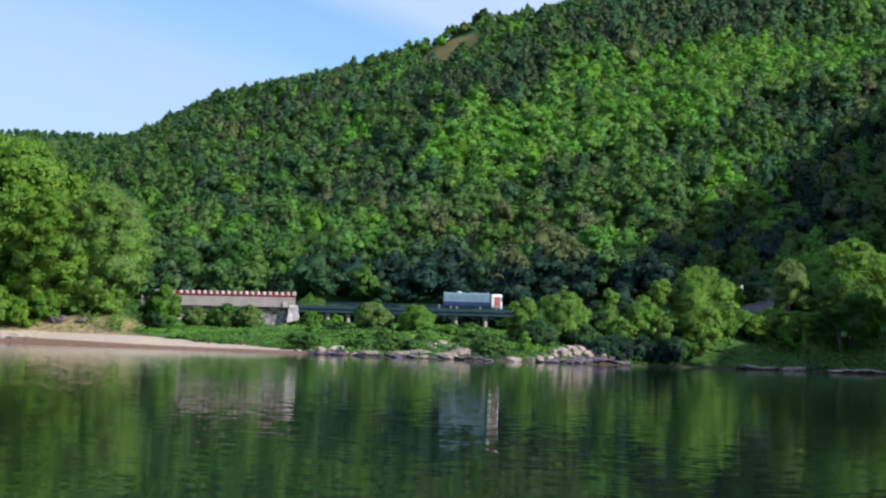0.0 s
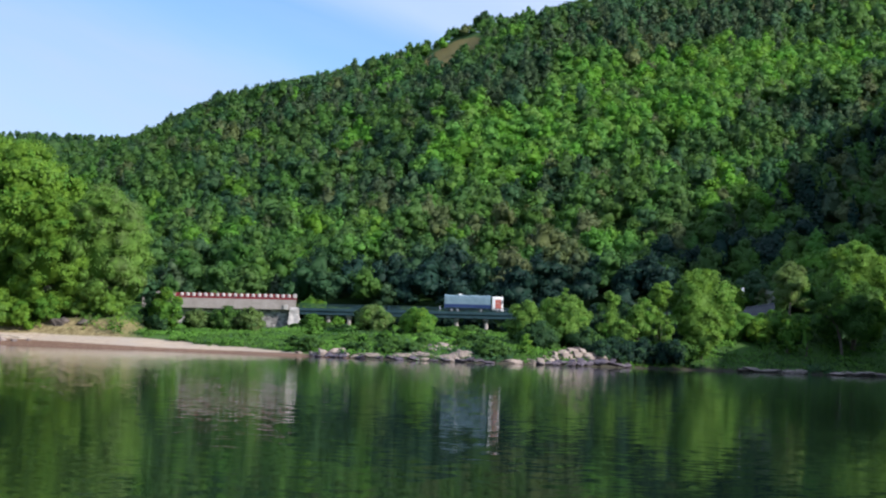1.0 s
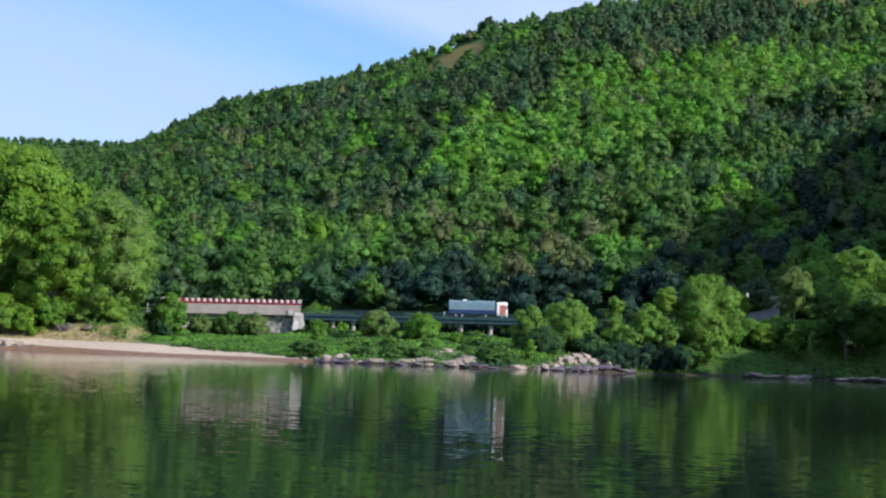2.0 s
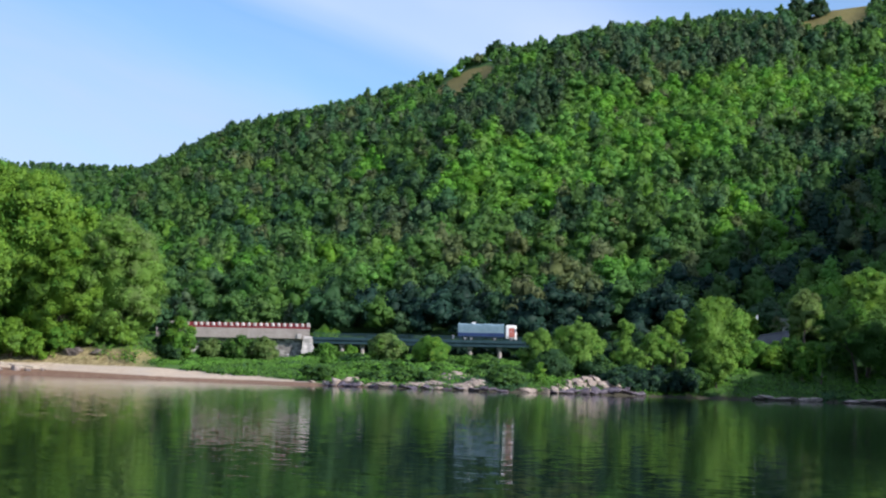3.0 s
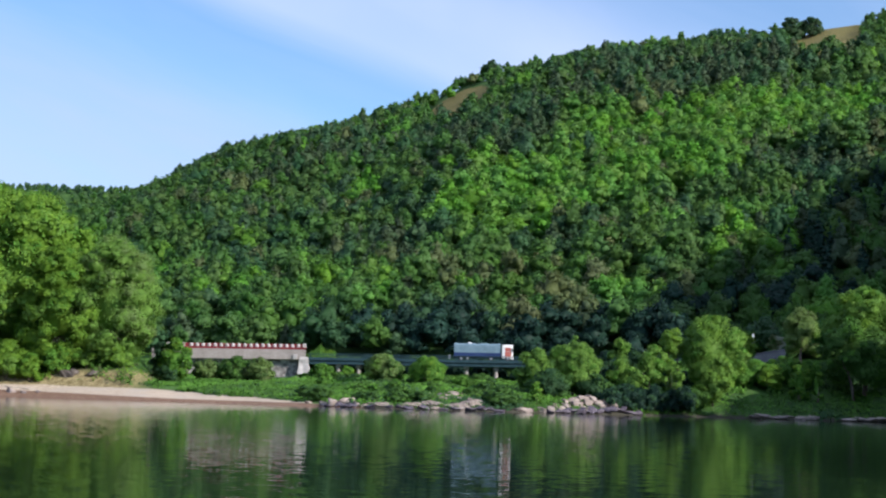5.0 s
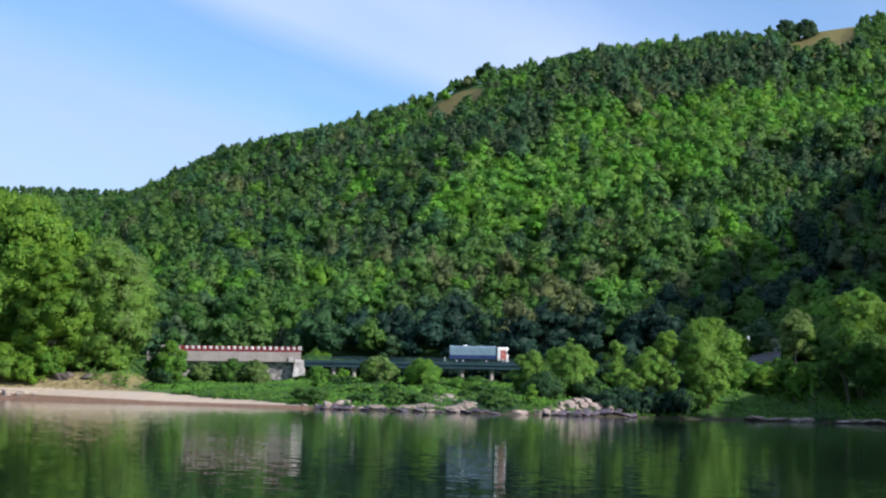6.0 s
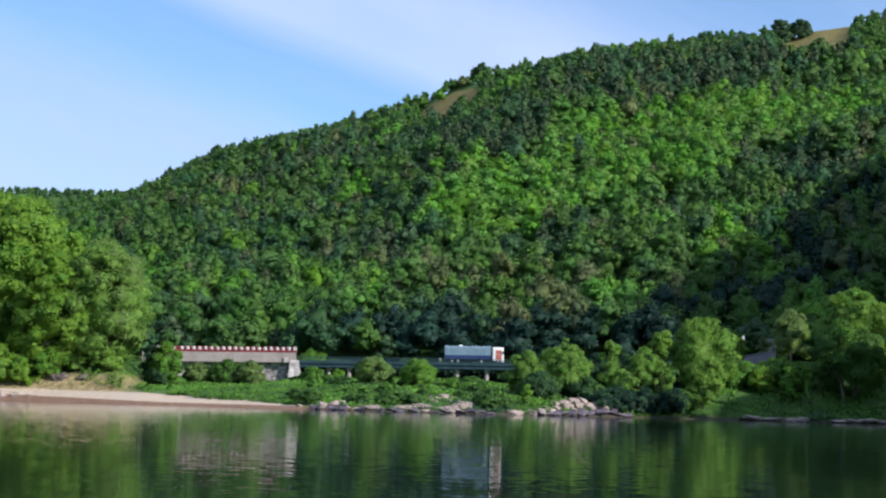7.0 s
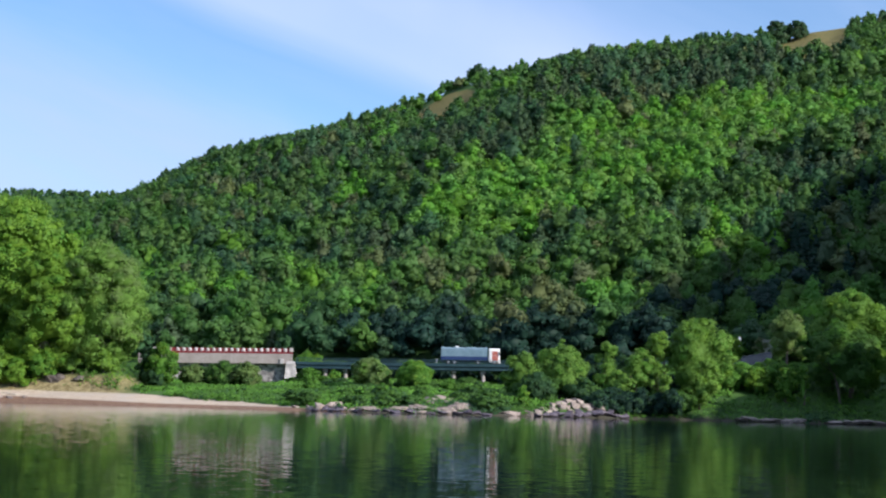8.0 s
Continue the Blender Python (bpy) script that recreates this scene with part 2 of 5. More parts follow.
def water_material():
    mat = bpy.data.materials.new("river_water")
    mat.use_nodes = True
    add = nodes_of(mat.node_tree)
    p = add("ShaderNodeNewGeometry").outputs["Position"]
    wide = add("ShaderNodeMapping", {"Vector": p, "Scale": (0.5, 1.0, 1.0)}).outputs[0]
    fine = add("ShaderNodeMapping", {"Vector": p, "Scale": (0.9, 1.0, 1.0)}).outputs[0]
    n1 = add("ShaderNodeTexNoise", {"Vector": fine, "Scale": 2.8, "Detail": 3.0, "Roughness": 0.55}).outputs[1]
    n2 = add("ShaderNodeTexNoise", {"Vector": wide, "Scale": 0.22, "Detail": 3.0, "Roughness": 0.5}).outputs[1]
    n3 = add("ShaderNodeTexNoise", {"Vector": fine, "Scale": 10.0, "Detail": 2.0}).outputs[1]
    calm = add("ShaderNodeTexNoise", {"Vector": wide, "Scale": 0.035, "Detail": 2.0}).outputs[0]
    force = add("ShaderNodeMapRange", {"Value": calm, "From Min": 0.35, "From Max": 0.65, "To Min": 0.65, "To Max": 1.0}).outputs[0]

    def tilt(vec, amount):
        c = add("ShaderNodeVectorMath", {0: vec, 1: (0.5, 0.5, 0.5)}, operation="SUBTRACT").outputs[0]
        return add("ShaderNodeVectorMath", {0: c, 1: amount}, operation="MULTIPLY").outputs[0]
    small = add("ShaderNodeVectorMath", {0: tilt(n1, (0.040, 0.072, 0.0)), "Scale": force}, operation="SCALE").outputs[0]
    sway = add("ShaderNodeVectorMath", {0: small, 1: tilt(n2, (0.004, 0.004, 0.0))}, operation="ADD").outputs[0]
    sway = add("ShaderNodeVectorMath", {0: sway, 1: tilt(n3, (0.014, 0.016, 0.0))}, operation="ADD").outputs[0]
    up = add("ShaderNodeVectorMath", {0: sway, 1: (0.0, 0.0, 1.0)}, operation="ADD").outputs[0]
    up = add("ShaderNodeVectorMath", {0: up}, operation="NORMALIZE").outputs[0]
    murk = add("ShaderNodeTexNoise", {"Vector": wide, "Scale": 0.02, "Detail": 2.0}).outputs[0]
    base = add("ShaderNodeMix", {0: murk, 6: (0.006, 0.014, 0.008, 1), 7: (0.010, 0.021, 0.011, 1)}, data_type="RGBA").outputs[2]
    bsdf = add("ShaderNodeBsdfPrincipled", {"Base Color": base, "Roughness": 0.04, "IOR": 1.333, "Specular IOR Level": 0.125, "Normal": up})
    add("ShaderNodeOutputMaterial", {0: bsdf.outputs[0]})
    return mat


# ---------------------------------------------------------------- shape of the land
def smooth(lo, hi, v):
    t = np.clip((np.asarray(v, float) - lo) / (hi - lo), 0, 1)
    return t * t * (3 - 2 * t)


def grain(x, y, seed=0.0):
    """Value noise, 0 to 1, one lattice step per unit."""
    x, y = np.asarray(x, float), np.asarray(y, float)
    xi, yi = np.floor(x), np.floor(y)
    fx, fy = x - xi, y - yi
    fx, fy = fx * fx * (3 - 2 * fx), fy * fy * (3 - 2 * fy)

    def h(a, b):
        v = np.sin(a * 127.1 + b * 311.7 + seed * 74.7) * 43758.5453
        return v - np.floor(v)
    return (h(xi, yi) * (1 - fx) + h(xi + 1, yi) * fx) * (1 - fy) + (h(xi, yi + 1) * (1 - fx) + h(xi + 1, yi + 1) * fx) * fy


CLEARINGS = ((5.0, 652.0, 14.0, 34.0), (163.0, 657.0, 16.5, 60.0))
SHORE = ((-400, 330), (-140, 285), (-75, 268), (-52, 263), (-35, 259), (-17, 246), (0, 248), (14, 254), (32, 268), (50, 276), (90, 284), (112, 262), (120, 214), (300, 190), (500, 190))
RIDGE = ((-60, 0.03), (-20, 0.055), (-17, 0.078), (-14, 0.108), (-11, 0.1356), (-8.2, 0.1636), (-4.1, 0.1831), (-0.9, 0.2021), (-0.3, 0.2081), (0.5, 0.2151), (1.3, 0.2211), (2.2, 0.2231),
         (4.3, 0.2328), (6.6, 0.2411), (8.5, 0.2431), (10.5, 0.2491), (12.4, 0.2491), (13.2, 0.2511), (13.8, 0.2551), (14.6, 0.2566), (16, 0.2591), (25, 0.265), (60, 0.15))
RIDGE_FAR = ((-60, 800), (-11, 730), (-4, 705), (3, 690), (10, 705), (16, 720), (60, 800))


def road_z(x):
    return np.interp(x, [-90, -60, -29, 15, 50, 120], [9.3, 9.4, 9.7, 10.3, 11.6, 13.5])


def shore_y(x):
    return np.interp(x, *zip(*SHORE)) + (grain(np.asarray(x) / 9, 0 * np.asarray(x), 3) - 0.5) * 2.5


def land(x, y):
    x, y = np.asarray(x, float), np.asarray(y, float)
    s = y - shore_y(x)
    bank = np.interp(s, [-60, -25, -6, 0, 14, 26, 60, 90, 400], [-4, -3, -0.7, 0, 1.9, 3.0, 4.6, 6.0, 12])
    steep = np.interp(s, [-60, -25, -6, 0, 12, 14.5, 19, 26, 60, 90, 400], [-4, -3, -0.7, 0, 1.6, 2.1, 4.7, 6.7, 7.6, 8.0, 12])
    bank = bank + (steep - bank) * smooth(-53, -59, x)
    mid = np.interp(s, [-60, -25, -6, 0, 3, 12, 30, 60, 90, 400], [-4, -3, -0.9, 0, 0.9, 2.2, 3.6, 4.8, 6, 12])
    right = np.interp(s, [-60, -25, -6, 0, 2, 8, 25, 42, 60, 400], [-4, -3, -1.2, 0, 0.7, 3.0, 8.2, 11.2, 12.0, 14])
    bank = bank + (mid - bank) * smooth(-24, -10, x)
    bank = bank + (right - bank) * smooth(32, 58, x)
    bank = bank + (grain(x / 5, y / 5, 1) - 0.5) * 0.7 * smooth(2, 18, s)
    bank = bank + 1.1 * np.exp(-((x - 25.5) / 5.5) ** 2 - ((y - 267.2) / 3.2) ** 2)        # the boulder heap
    r, az = np.hypot(x, y), np.degrees(np.arctan2(x, np.maximum(y, 1)))
    far = np.interp(az, *zip(*RIDGE_FAR))
    crest = np.interp(az, *zip(*RIDGE)) * far - 6.0
    foot = 349.0
    u = (r - foot) / (far - foot)
    rise = np.where(u < 1, 1.12 * u - 0.12 * u * u, 1 - 0.45 * (u - 1))
    hill = np.where(u > 0, 7 + (crest - 7) * rise, -50)
    rough_ = (grain(x / 70, y / 90, 5) - 0.5) * 17 + (grain(x / 28, y / 40, 6) - 0.5) * 6
    hill = hill + rough_ * smooth(0.02, 0.3, u) * (1 - smooth(0.75, 0.95, u)) * (y > 0)
    z = np.where(y > 300, np.maximum(bank, hill), bank)
    # the road's shelf behind the gallery, and where the bridge ends
    shelf = smooth(-27.5, -29.5, x) * smooth(334.5, 336, y) * (1 - smooth(346, 352, y)) * smooth(-110, -80, x)
    z = z + (np.maximum(road_z(x) - 0.1, z) - z) * shelf
    # a long wooded hill farther up the valley, and the spur that shades the slope
    ridge2 = 140.6 + (grain(x / 160, y / 400, 8) - 0.5) * 14
    z = np.maximum(z, np.where(y > 600, ridge2 * np.exp(-((y - 1130) / 210) ** 2) * smooth(60, -150, x), -50))
    side = (x - 158.2) / 97.4
    spur = (164.0 - 0.045 * (y - 250)) * smooth(0, 1, side) * smooth(180, 247, y) * (1 - smooth(700, 1000, y)) * (1 - smooth(500, 900, x))
    z = np.maximum(z, np.where((y > 180) & (spur > 0.5), spur, -50))
    # unseen rises right of the view, shaped to cast shade on the bank
    shade_knoll = 51.3 * np.exp(-((x - 124.8) / 8.0) ** 2 - ((y - 240.5) / 60.4) ** 2)
    shade_knoll = np.maximum(shade_knoll, 65.0 * np.exp(-((x - 124.8) / 9.0) ** 2 - ((y - 223.0) / 9.0) ** 2))
    z = np.maximum(z, np.where(shade_knoll > 0.5, shade_knoll, -50))
    # the near bank, on which the camera stands
    near = np.interp(y, [-900, -200, -20, -2, 1.0, 4, 20], [40, 12, 1.2, 0.25, 0.12, -0.6, -3])
    return np.where(y < 60, near, z)


def mesh_ob(name, verts, faces, mats, parent=None, index=None, smooth_shade=False):
    me = bpy.data.meshes.new(name)
    me.from_pydata(verts, [], faces)
    for mt in mats if isinstance(mats, (list, tuple)) else [mats]:
        me.materials.append(mt)
    if index is not None:
        me.polygons.foreach_set("material_index", np.asarray(index, np.int32))
    if smooth_shade:
        me.polygons.foreach_set("use_smooth", np.ones(len(me.polygons), bool))
    ob = new(name, me)
    ob.parent = parent
    return ob


def quad_mesh(name, V, F, mats, index=None, smooth_shade=False, parent=None, normals=None):
    """A mesh from arrays: V (n, 3), F (m, 4), quick for many faces. normals: one for each vertex."""
    me = bpy.data.meshes.new(name)
    k = F.shape[1]
    me.vertices.add(len(V))
    me.vertices.foreach_set("co", np.ascontiguousarray(V, np.float32).ravel())
    me.loops.add(F.size)
    me.loops.foreach_set("vertex_index", np.ascontiguousarray(F, np.int32).ravel())
    me.polygons.add(len(F))
    me.polygons.foreach_set("loop_start", np.arange(0, F.size, k, dtype=np.int32))
    me.polygons.foreach_set("loop_total", np.full(len(F), k, np.int32))
    for mt in mats:
        me.materials.append(mt)
    if index is not None:
        me.polygons.foreach_set("material_index", np.asarray(index, np.int32))
    me.polygons.foreach_set("use_smooth", np.full(len(F), smooth_shade or normals is not None))
    me.update(calc_edges=True)
    if normals is not None:
        me.attributes.new("custom_normal", "FLOAT_VECTOR", "POINT").data.foreach_set("vector", np.ascontiguousarray(normals, np.float32).ravel())
    ob = new(name, me)
    ob.parent = parent
    return ob


def graded(parts):
    return np.unique(np.concatenate([np.arange(a, b + st / 2, st) for a, b, st in parts]))


def ground_sheet():
    xs = graded([(-3000, -800, 200), (-800, -260, 15), (-260, -120, 5), (-120, 120, 2), (120, 140, 2), (140, 260, 5), (260, 800, 15), (800, 3000, 200)])
    ys = graded([(-2400, -200, 200), (-200, -10, 20), (-10, 30, 2), (30, 170, 20), (170, 230, 3), (230, 360, 1.5), (360, 760, 5), (760, 1400, 12), (1400, 3000, 100)])
    X, Y = np.meshgrid(xs, ys)
    Z = land(X, Y)
    V = np.stack([X, Y, Z], -1).reshape(-1, 3)
    i = np.arange(len(ys) - 1)[:, None] * len(xs) + np.arange(len(xs) - 1)[None]
    i = i.ravel()
    F = np.stack([i, i + 1, i + len(xs) + 1, i + len(xs)], 1)
    ob = quad_mesh("ground", V, F, [ground_material()], smooth_shade=True)
    tagged(ob, "green river bank and hillside with a pale sand beach", "ground", kind="structure")


ground_sheet()


def river():
    xs = graded([(-3000, -400, 400), (-400, 400, 40), (400, 3000, 400)])
    ys = graded([(1.2, 21.2, 10), (40, 400, 20)])
    V = np.array([(x, y, 0.0) for y in ys for x in xs])
    i = (np.arange(len(ys) - 1)[:, None] * len(xs) + np.arange(len(xs) - 1)[None]).ravel()
    ob = quad_mesh("water", V, np.stack([i, i + 1, i + len(xs) + 1, i + len(xs)], 1), [water_material()])
    tagged(ob, "calm dark green river with faint ripples", "river", kind="structure")


river()


# ---------------------------------------------------------------- foliage
def unit(v):
    return v / np.maximum(np.linalg.norm(v, axis=-1, keepdims=True), 1e-9)


PHI = (1 + 5 ** 0.5) / 2
BALL = unit(np.array([(-1, PHI, 0), (1, PHI, 0), (-1, -PHI, 0), (1, -PHI, 0), (0, -1, PHI), (0, 1, PHI), (0, -1, -PHI), (0, 1, -PHI), (PHI, 0, -1), (PHI, 0, 1), (-PHI, 0, -1), (-PHI, 0, 1)], float))
BALL_FACES = np.array([[i, j, k] for i in range(12) for j in range(12) for k in range(12)
                       if i < j and i < k and max(np.linalg.norm(BALL[i] - BALL[j]), np.linalg.norm(BALL[j] - BALL[k]), np.linalg.norm(BALL[i] - BALL[k])) < 1.1
                       and np.dot(np.cross(BALL[j] - BALL[i], BALL[k] - BALL[i]), BALL[i]) > 0])


def hulls(rng, lobes, shrink=0.85, uneven=0.25):
    """A rough closed body inside each lobe (x, y, z, radius, height). Returns corners and normals, (n, 3, 3) each."""
    L = np.array(lobes, float)
    size = np.stack([L[:, 3], L[:, 3], L[:, 4]], 1)[:, None] * shrink
    v = L[:, None, :3] + BALL * size * rng.uniform(1 - uneven, 1 + uneven, (len(L), 12, 1))
    n = unit(unit(BALL / size) + rng.normal(size=v.shape) * 0.4)
    return v[:, BALL_FACES].reshape(-1, 3, 3), n[:, BALL_FACES].reshape(-1, 3, 3)


def sprays(rng, tufts, count, size, centre, droop=0.0, loose=0.7, whose=None):
    """Leaf sprays as small triangles on the outsides of tufts, shaded as the rounded tufts that they make up."""
    T = np.array(tufts, float)
    w = T[:, 3] * T[:, 4]
    pick = rng.choice(len(T), count, p=w / w.sum())
    if whose is not None:
        whose.extend(pick.tolist())
    T = T[pick]
    out = unit(T[:, :3] - centre)
    d = unit(rng.normal(size=(count, 3)) + out * 0.7 + np.array([0, 0, 0.3]))
    c = T[:, :3] + d * np.stack([T[:, 3], T[:, 3], T[:, 4]], 1) * rng.uniform(0.78, 1.16, (count, 1))
    normal = unit(d * 0.36 + out * 0.50 + np.array([0, 0, 0.26]) + rng.normal(size=(count, 3)) * 0.22)
    lie = unit(d + rng.normal(size=(count, 3)) * loose * 0.6 + np.array([0, 0, 0.15]))
    a = unit(np.cross(lie, rng.normal(size=(count, 3))))
    b = np.cross(lie, a)
    if droop:
        b = b * (1 - droop) + np.array([0, 0, -1.4]) * droop
    s = size * rng.uniform(0.6, 1.4, (count, 1))
    k = rng.uniform(0.6, 1.0, (count, 1))
    tri = np.stack([c - a * s * k - b * s * 0.6, c + a * s - b * s * k * 0.5, c + a * s * (k - 0.8) + b * s], 1)
    flip = (np.cross(tri[:, 1] - tri[:, 0], tri[:, 2] - tri[:, 0]) * normal).sum(1) < 0
    tri[flip] = tri[flip][:, ::-1]
    return tri, np.repeat(normal[:, None], 3, 1)


def tufted(rng, lobes, each, low, high, centre):
    """Smaller tufts on the outer sides of the lobes, low to high of their size."""
    out = []
    for x, y, z, r, h in lobes:
        away = np.array([x, y, z]) - centre
        away = away / (np.linalg.norm(away) + 1e-6)
        for _ in range(each):
            d = unit(rng.normal(size=3) + away * 0.9 + np.array([0, 0, 0.35]))
            q = rng.uniform(low, high)
            out.append((x + d[0] * r * 0.86, y + d[1] * r * 0.86, z + d[2] * h * 0.86, r * q, h * q))
    return out


def crown_template(rng, lobes, centre, each, count, size, droop=0.0):
    core = hulls(rng, lobes, 0.84)
    leaf = sprays(rng, list(lobes) + tufted(rng, lobes[1:], each, 0.35, 0.55, centre), count, size, centre, droop)
    return np.concatenate([core[0], leaf[0]]), np.concatenate([core[1], leaf[1]])


def broad_template(rng, arms=7, count=205, size=0.055):
    """A forest tree's crown, of radius about 0.5, from height 0.4 to 1.4."""
    lobes = [(0, 0, 0.85, 0.34, 0.40), (0, 0, 1.17, 0.22, 0.2)]
    for i in range(arms - 1):
        t = i * 2.4 + rng.uniform(-0.4, 0.4)
        q = rng.uniform(0.2, 0.34)
        lobes.append((math.cos(t) * q, math.sin(t) * q, 0.62 + 0.5 * ((i * 0.618 + 0.2) % 1), rng.uniform(0.16, 0.25), rng.uniform(0.13, 0.2)))
    return crown_template(rng, lobes, np.array([0, 0, 0.75]), 3, count, size)


def pine_template(rng, arms=7, count=190):
    """A pine: tiers of sprays that droop, wide below and narrow above."""
    lobes = [(0, 0, 0.80, 0.30, 0.46), (0, 0, 1.28, 0.14, 0.16)]
    for i in range(arms):
        t, h = i * 2.4 + rng.uniform(-0.4, 0.4), (i + 0.5) / arms
        q = 0.30 * (1 - 0.7 * h)
        lobes.append((math.cos(t) * q, math.sin(t) * q, 0.5 + 0.72 * h, 0.19 - 0.07 * h, 0.14 - 0.03 * h))
    return crown_template(rng, lobes, np.array([0, 0, 0.6]), 2, count, 0.052, 0.2)


def spruce_template(rng, tiers=7, count=170):
    """A spruce: flat tiers of drooping boughs, narrower upwards."""
    lobes = [(0, 0, 0.80, 0.2, 0.5), (0, 0, 1.5, 0.05, 0.12)]
    for i in range(tiers):
        h = (i + 0.3) / tiers
        for k in range(2 if i < 5 else 1):
            t, q = rng.uniform(0, 6.28), 0.24 * (1 - 0.85 * h)
            lobes.append((math.cos(t) * q, math.sin(t) * q, 0.42 + 1.0 * h, 0.24 * (1 - 0.75 * h), 0.06))
    return crown_template(rng, lobes, np.array([0, 0, 0.6]), 1, count, 0.055, 0.12)


def belts(x, y, rows):
    return sum(k * math.exp(-((x - cx) / wx) ** 2 - ((y - cy) / wy) ** 2) for cx, cy, wx, wy, k in rows)


def wood_kind(x, y, rng):
    """Which kind of tree stands where: bright broadleaved belts, pines higher up, spruces, olive patches; at the foot
    and on the shaded slope the spruce colour also carries the shade.
    """
    n1, n2, pick = float(grain(x / 30, y / 36, 11)), float(grain(x / 14, y / 16, 12)), rng.random()
    bright, pine = min(1.0, 3.4 * belts(x, y, BRIGHT_BELTS)), min(1.0, 2.4 * belts(x, y, PINE_AND_SHADE_BELTS))
    if pick < 0.02 + belts(x, y, OLIVE_BELTS):
        return OLIVE
    # at the wood's foot the dark kind paints in the shade
    if rng.random() < belts(x, y, SPRUCE_AND_SHADE_BELTS) - 0.6 * bright or (y < 362 and -27 < x < 56 and rng.random() < (0.75 if -2 < x < 30 else 0.55) - bright):
        return SPRUCE_SHADE
    if rng.random() < bright * 1.45 - 0.45:
        return YELLOW if rng.random() < 0.01 else MID if rng.random() < 0.05 else BRIGHT
    # pines on the upper slope; belts at the foot darken it for shade
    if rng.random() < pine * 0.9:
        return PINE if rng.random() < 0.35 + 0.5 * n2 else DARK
    base = 0.6 * n1 + 0.4 * n2 + rng.normal() * 0.09
    return BRIGHT if base > 0.8 else MID if base > 0.36 else DARK if base > 0.16 else PINE


# where the tones lie on the slope, with shade put into some dark ones: x, y, half-widths, strength
SPRUCE_AND_SHADE_BELTS = ((114, 436, 12, 25, 0.5), (93, 395, 13, 15, 0.65), (70, 370, 15, 11, 0.6), (24, 366, 8, 11, 0.75), (10, 357, 14, 8, 0.8), (-13, 356, 5, 13, 0.7), (-3, 355, 8, 6, 0.7), (39, 359, 11, 7, 0.7), (19, 480, 7, 8, 0.25), (59, 390, 9, 7, 0.25), (-24, 355, 6, 6, 0.5), (-45, 340, 11, 9, 0.35))
BRIGHT_BELTS = ((105, 532, 22, 18, 1.1), (123, 516, 16, 17, 0.9), (55, 483, 32, 20, 1.1), (12, 468, 15, 16, 0.45), (60, 530, 17, 13, 0.95), (77, 510, 11, 15, 0.5), (25, 450, 10, 15, 0.35), (-28, 511, 5, 14, 0.5), (-39, 434, 6, 16, 0.2), (-57, 405, 9, 23, 0.14), (-63, 381, 6, 12, 0.16), (81, 406, 9, 8, 0.5), (46, 378, 8, 8, 0.55), (72, 391, 6, 6, 0.35), (11, 436, 7, 12, 0.3), (97, 420, 5, 8, 0.35), (146, 536, 8, 14, 0.45), (-61, 464, 5, 9, 0.18), (79, 470, 7, 8, 0.3))
PINE_AND_SHADE_BELTS = ((73, 588, 41, 33, 0.5), (118, 595, 24, 27, 0.4), (29, 534, 18, 29, 0.45), (1, 562, 21, 59, 0.35), (-44, 620, 30, 71, 0.35), (19, 480, 8, 10, 0.6), (57, 528, 5, 10, 0.7), (103, 477, 12, 16, 0.5), (120, 461, 12, 27, 0.5), (-14, 442, 10, 20, 0.35), (-33, 454, 5, 24, 0.3), (-67, 547, 12, 36, 0.25), (-100, 556, 12, 84, 0.2), (91, 405, 18, 27, 0.4), (37, 456, 7, 10, 0.3), (-11, 360, 18, 10, 0.4), (13, 364, 12, 10, 0.3))
OLIVE_BELTS = ((47, 423, 4, 10, 0.7), (66, 440, 5, 10, 0.7), (35, 390, 5, 8, 0.55), (5, 386, 6, 16, 0.55), (58, 380, 2, 6, 0.6), (0, 410, 4, 10, 0.4), (-11, 356, 3, 6, 0.5), (30, 376, 3, 10, 0.4), (74, 565, 14, 18, 0.22), (65, 480, 3, 6, 0.4), (-53, 364, 2, 7, 0.35))


def scatter(step, y0, y1, spread, seed, keep):
    rng = np.random.default_rng(seed)
    out = []
    for y in np.arange(y0, y1, step):
        half = y * spread
        for x in np.arange(-half, half, step):
            px, py = x + rng.uniform(-0.45, 0.45) * step, y + rng.uniform(-0.45, 0.45) * step
            if keep(px, py):
                out.append((px, py))
    return out, rng


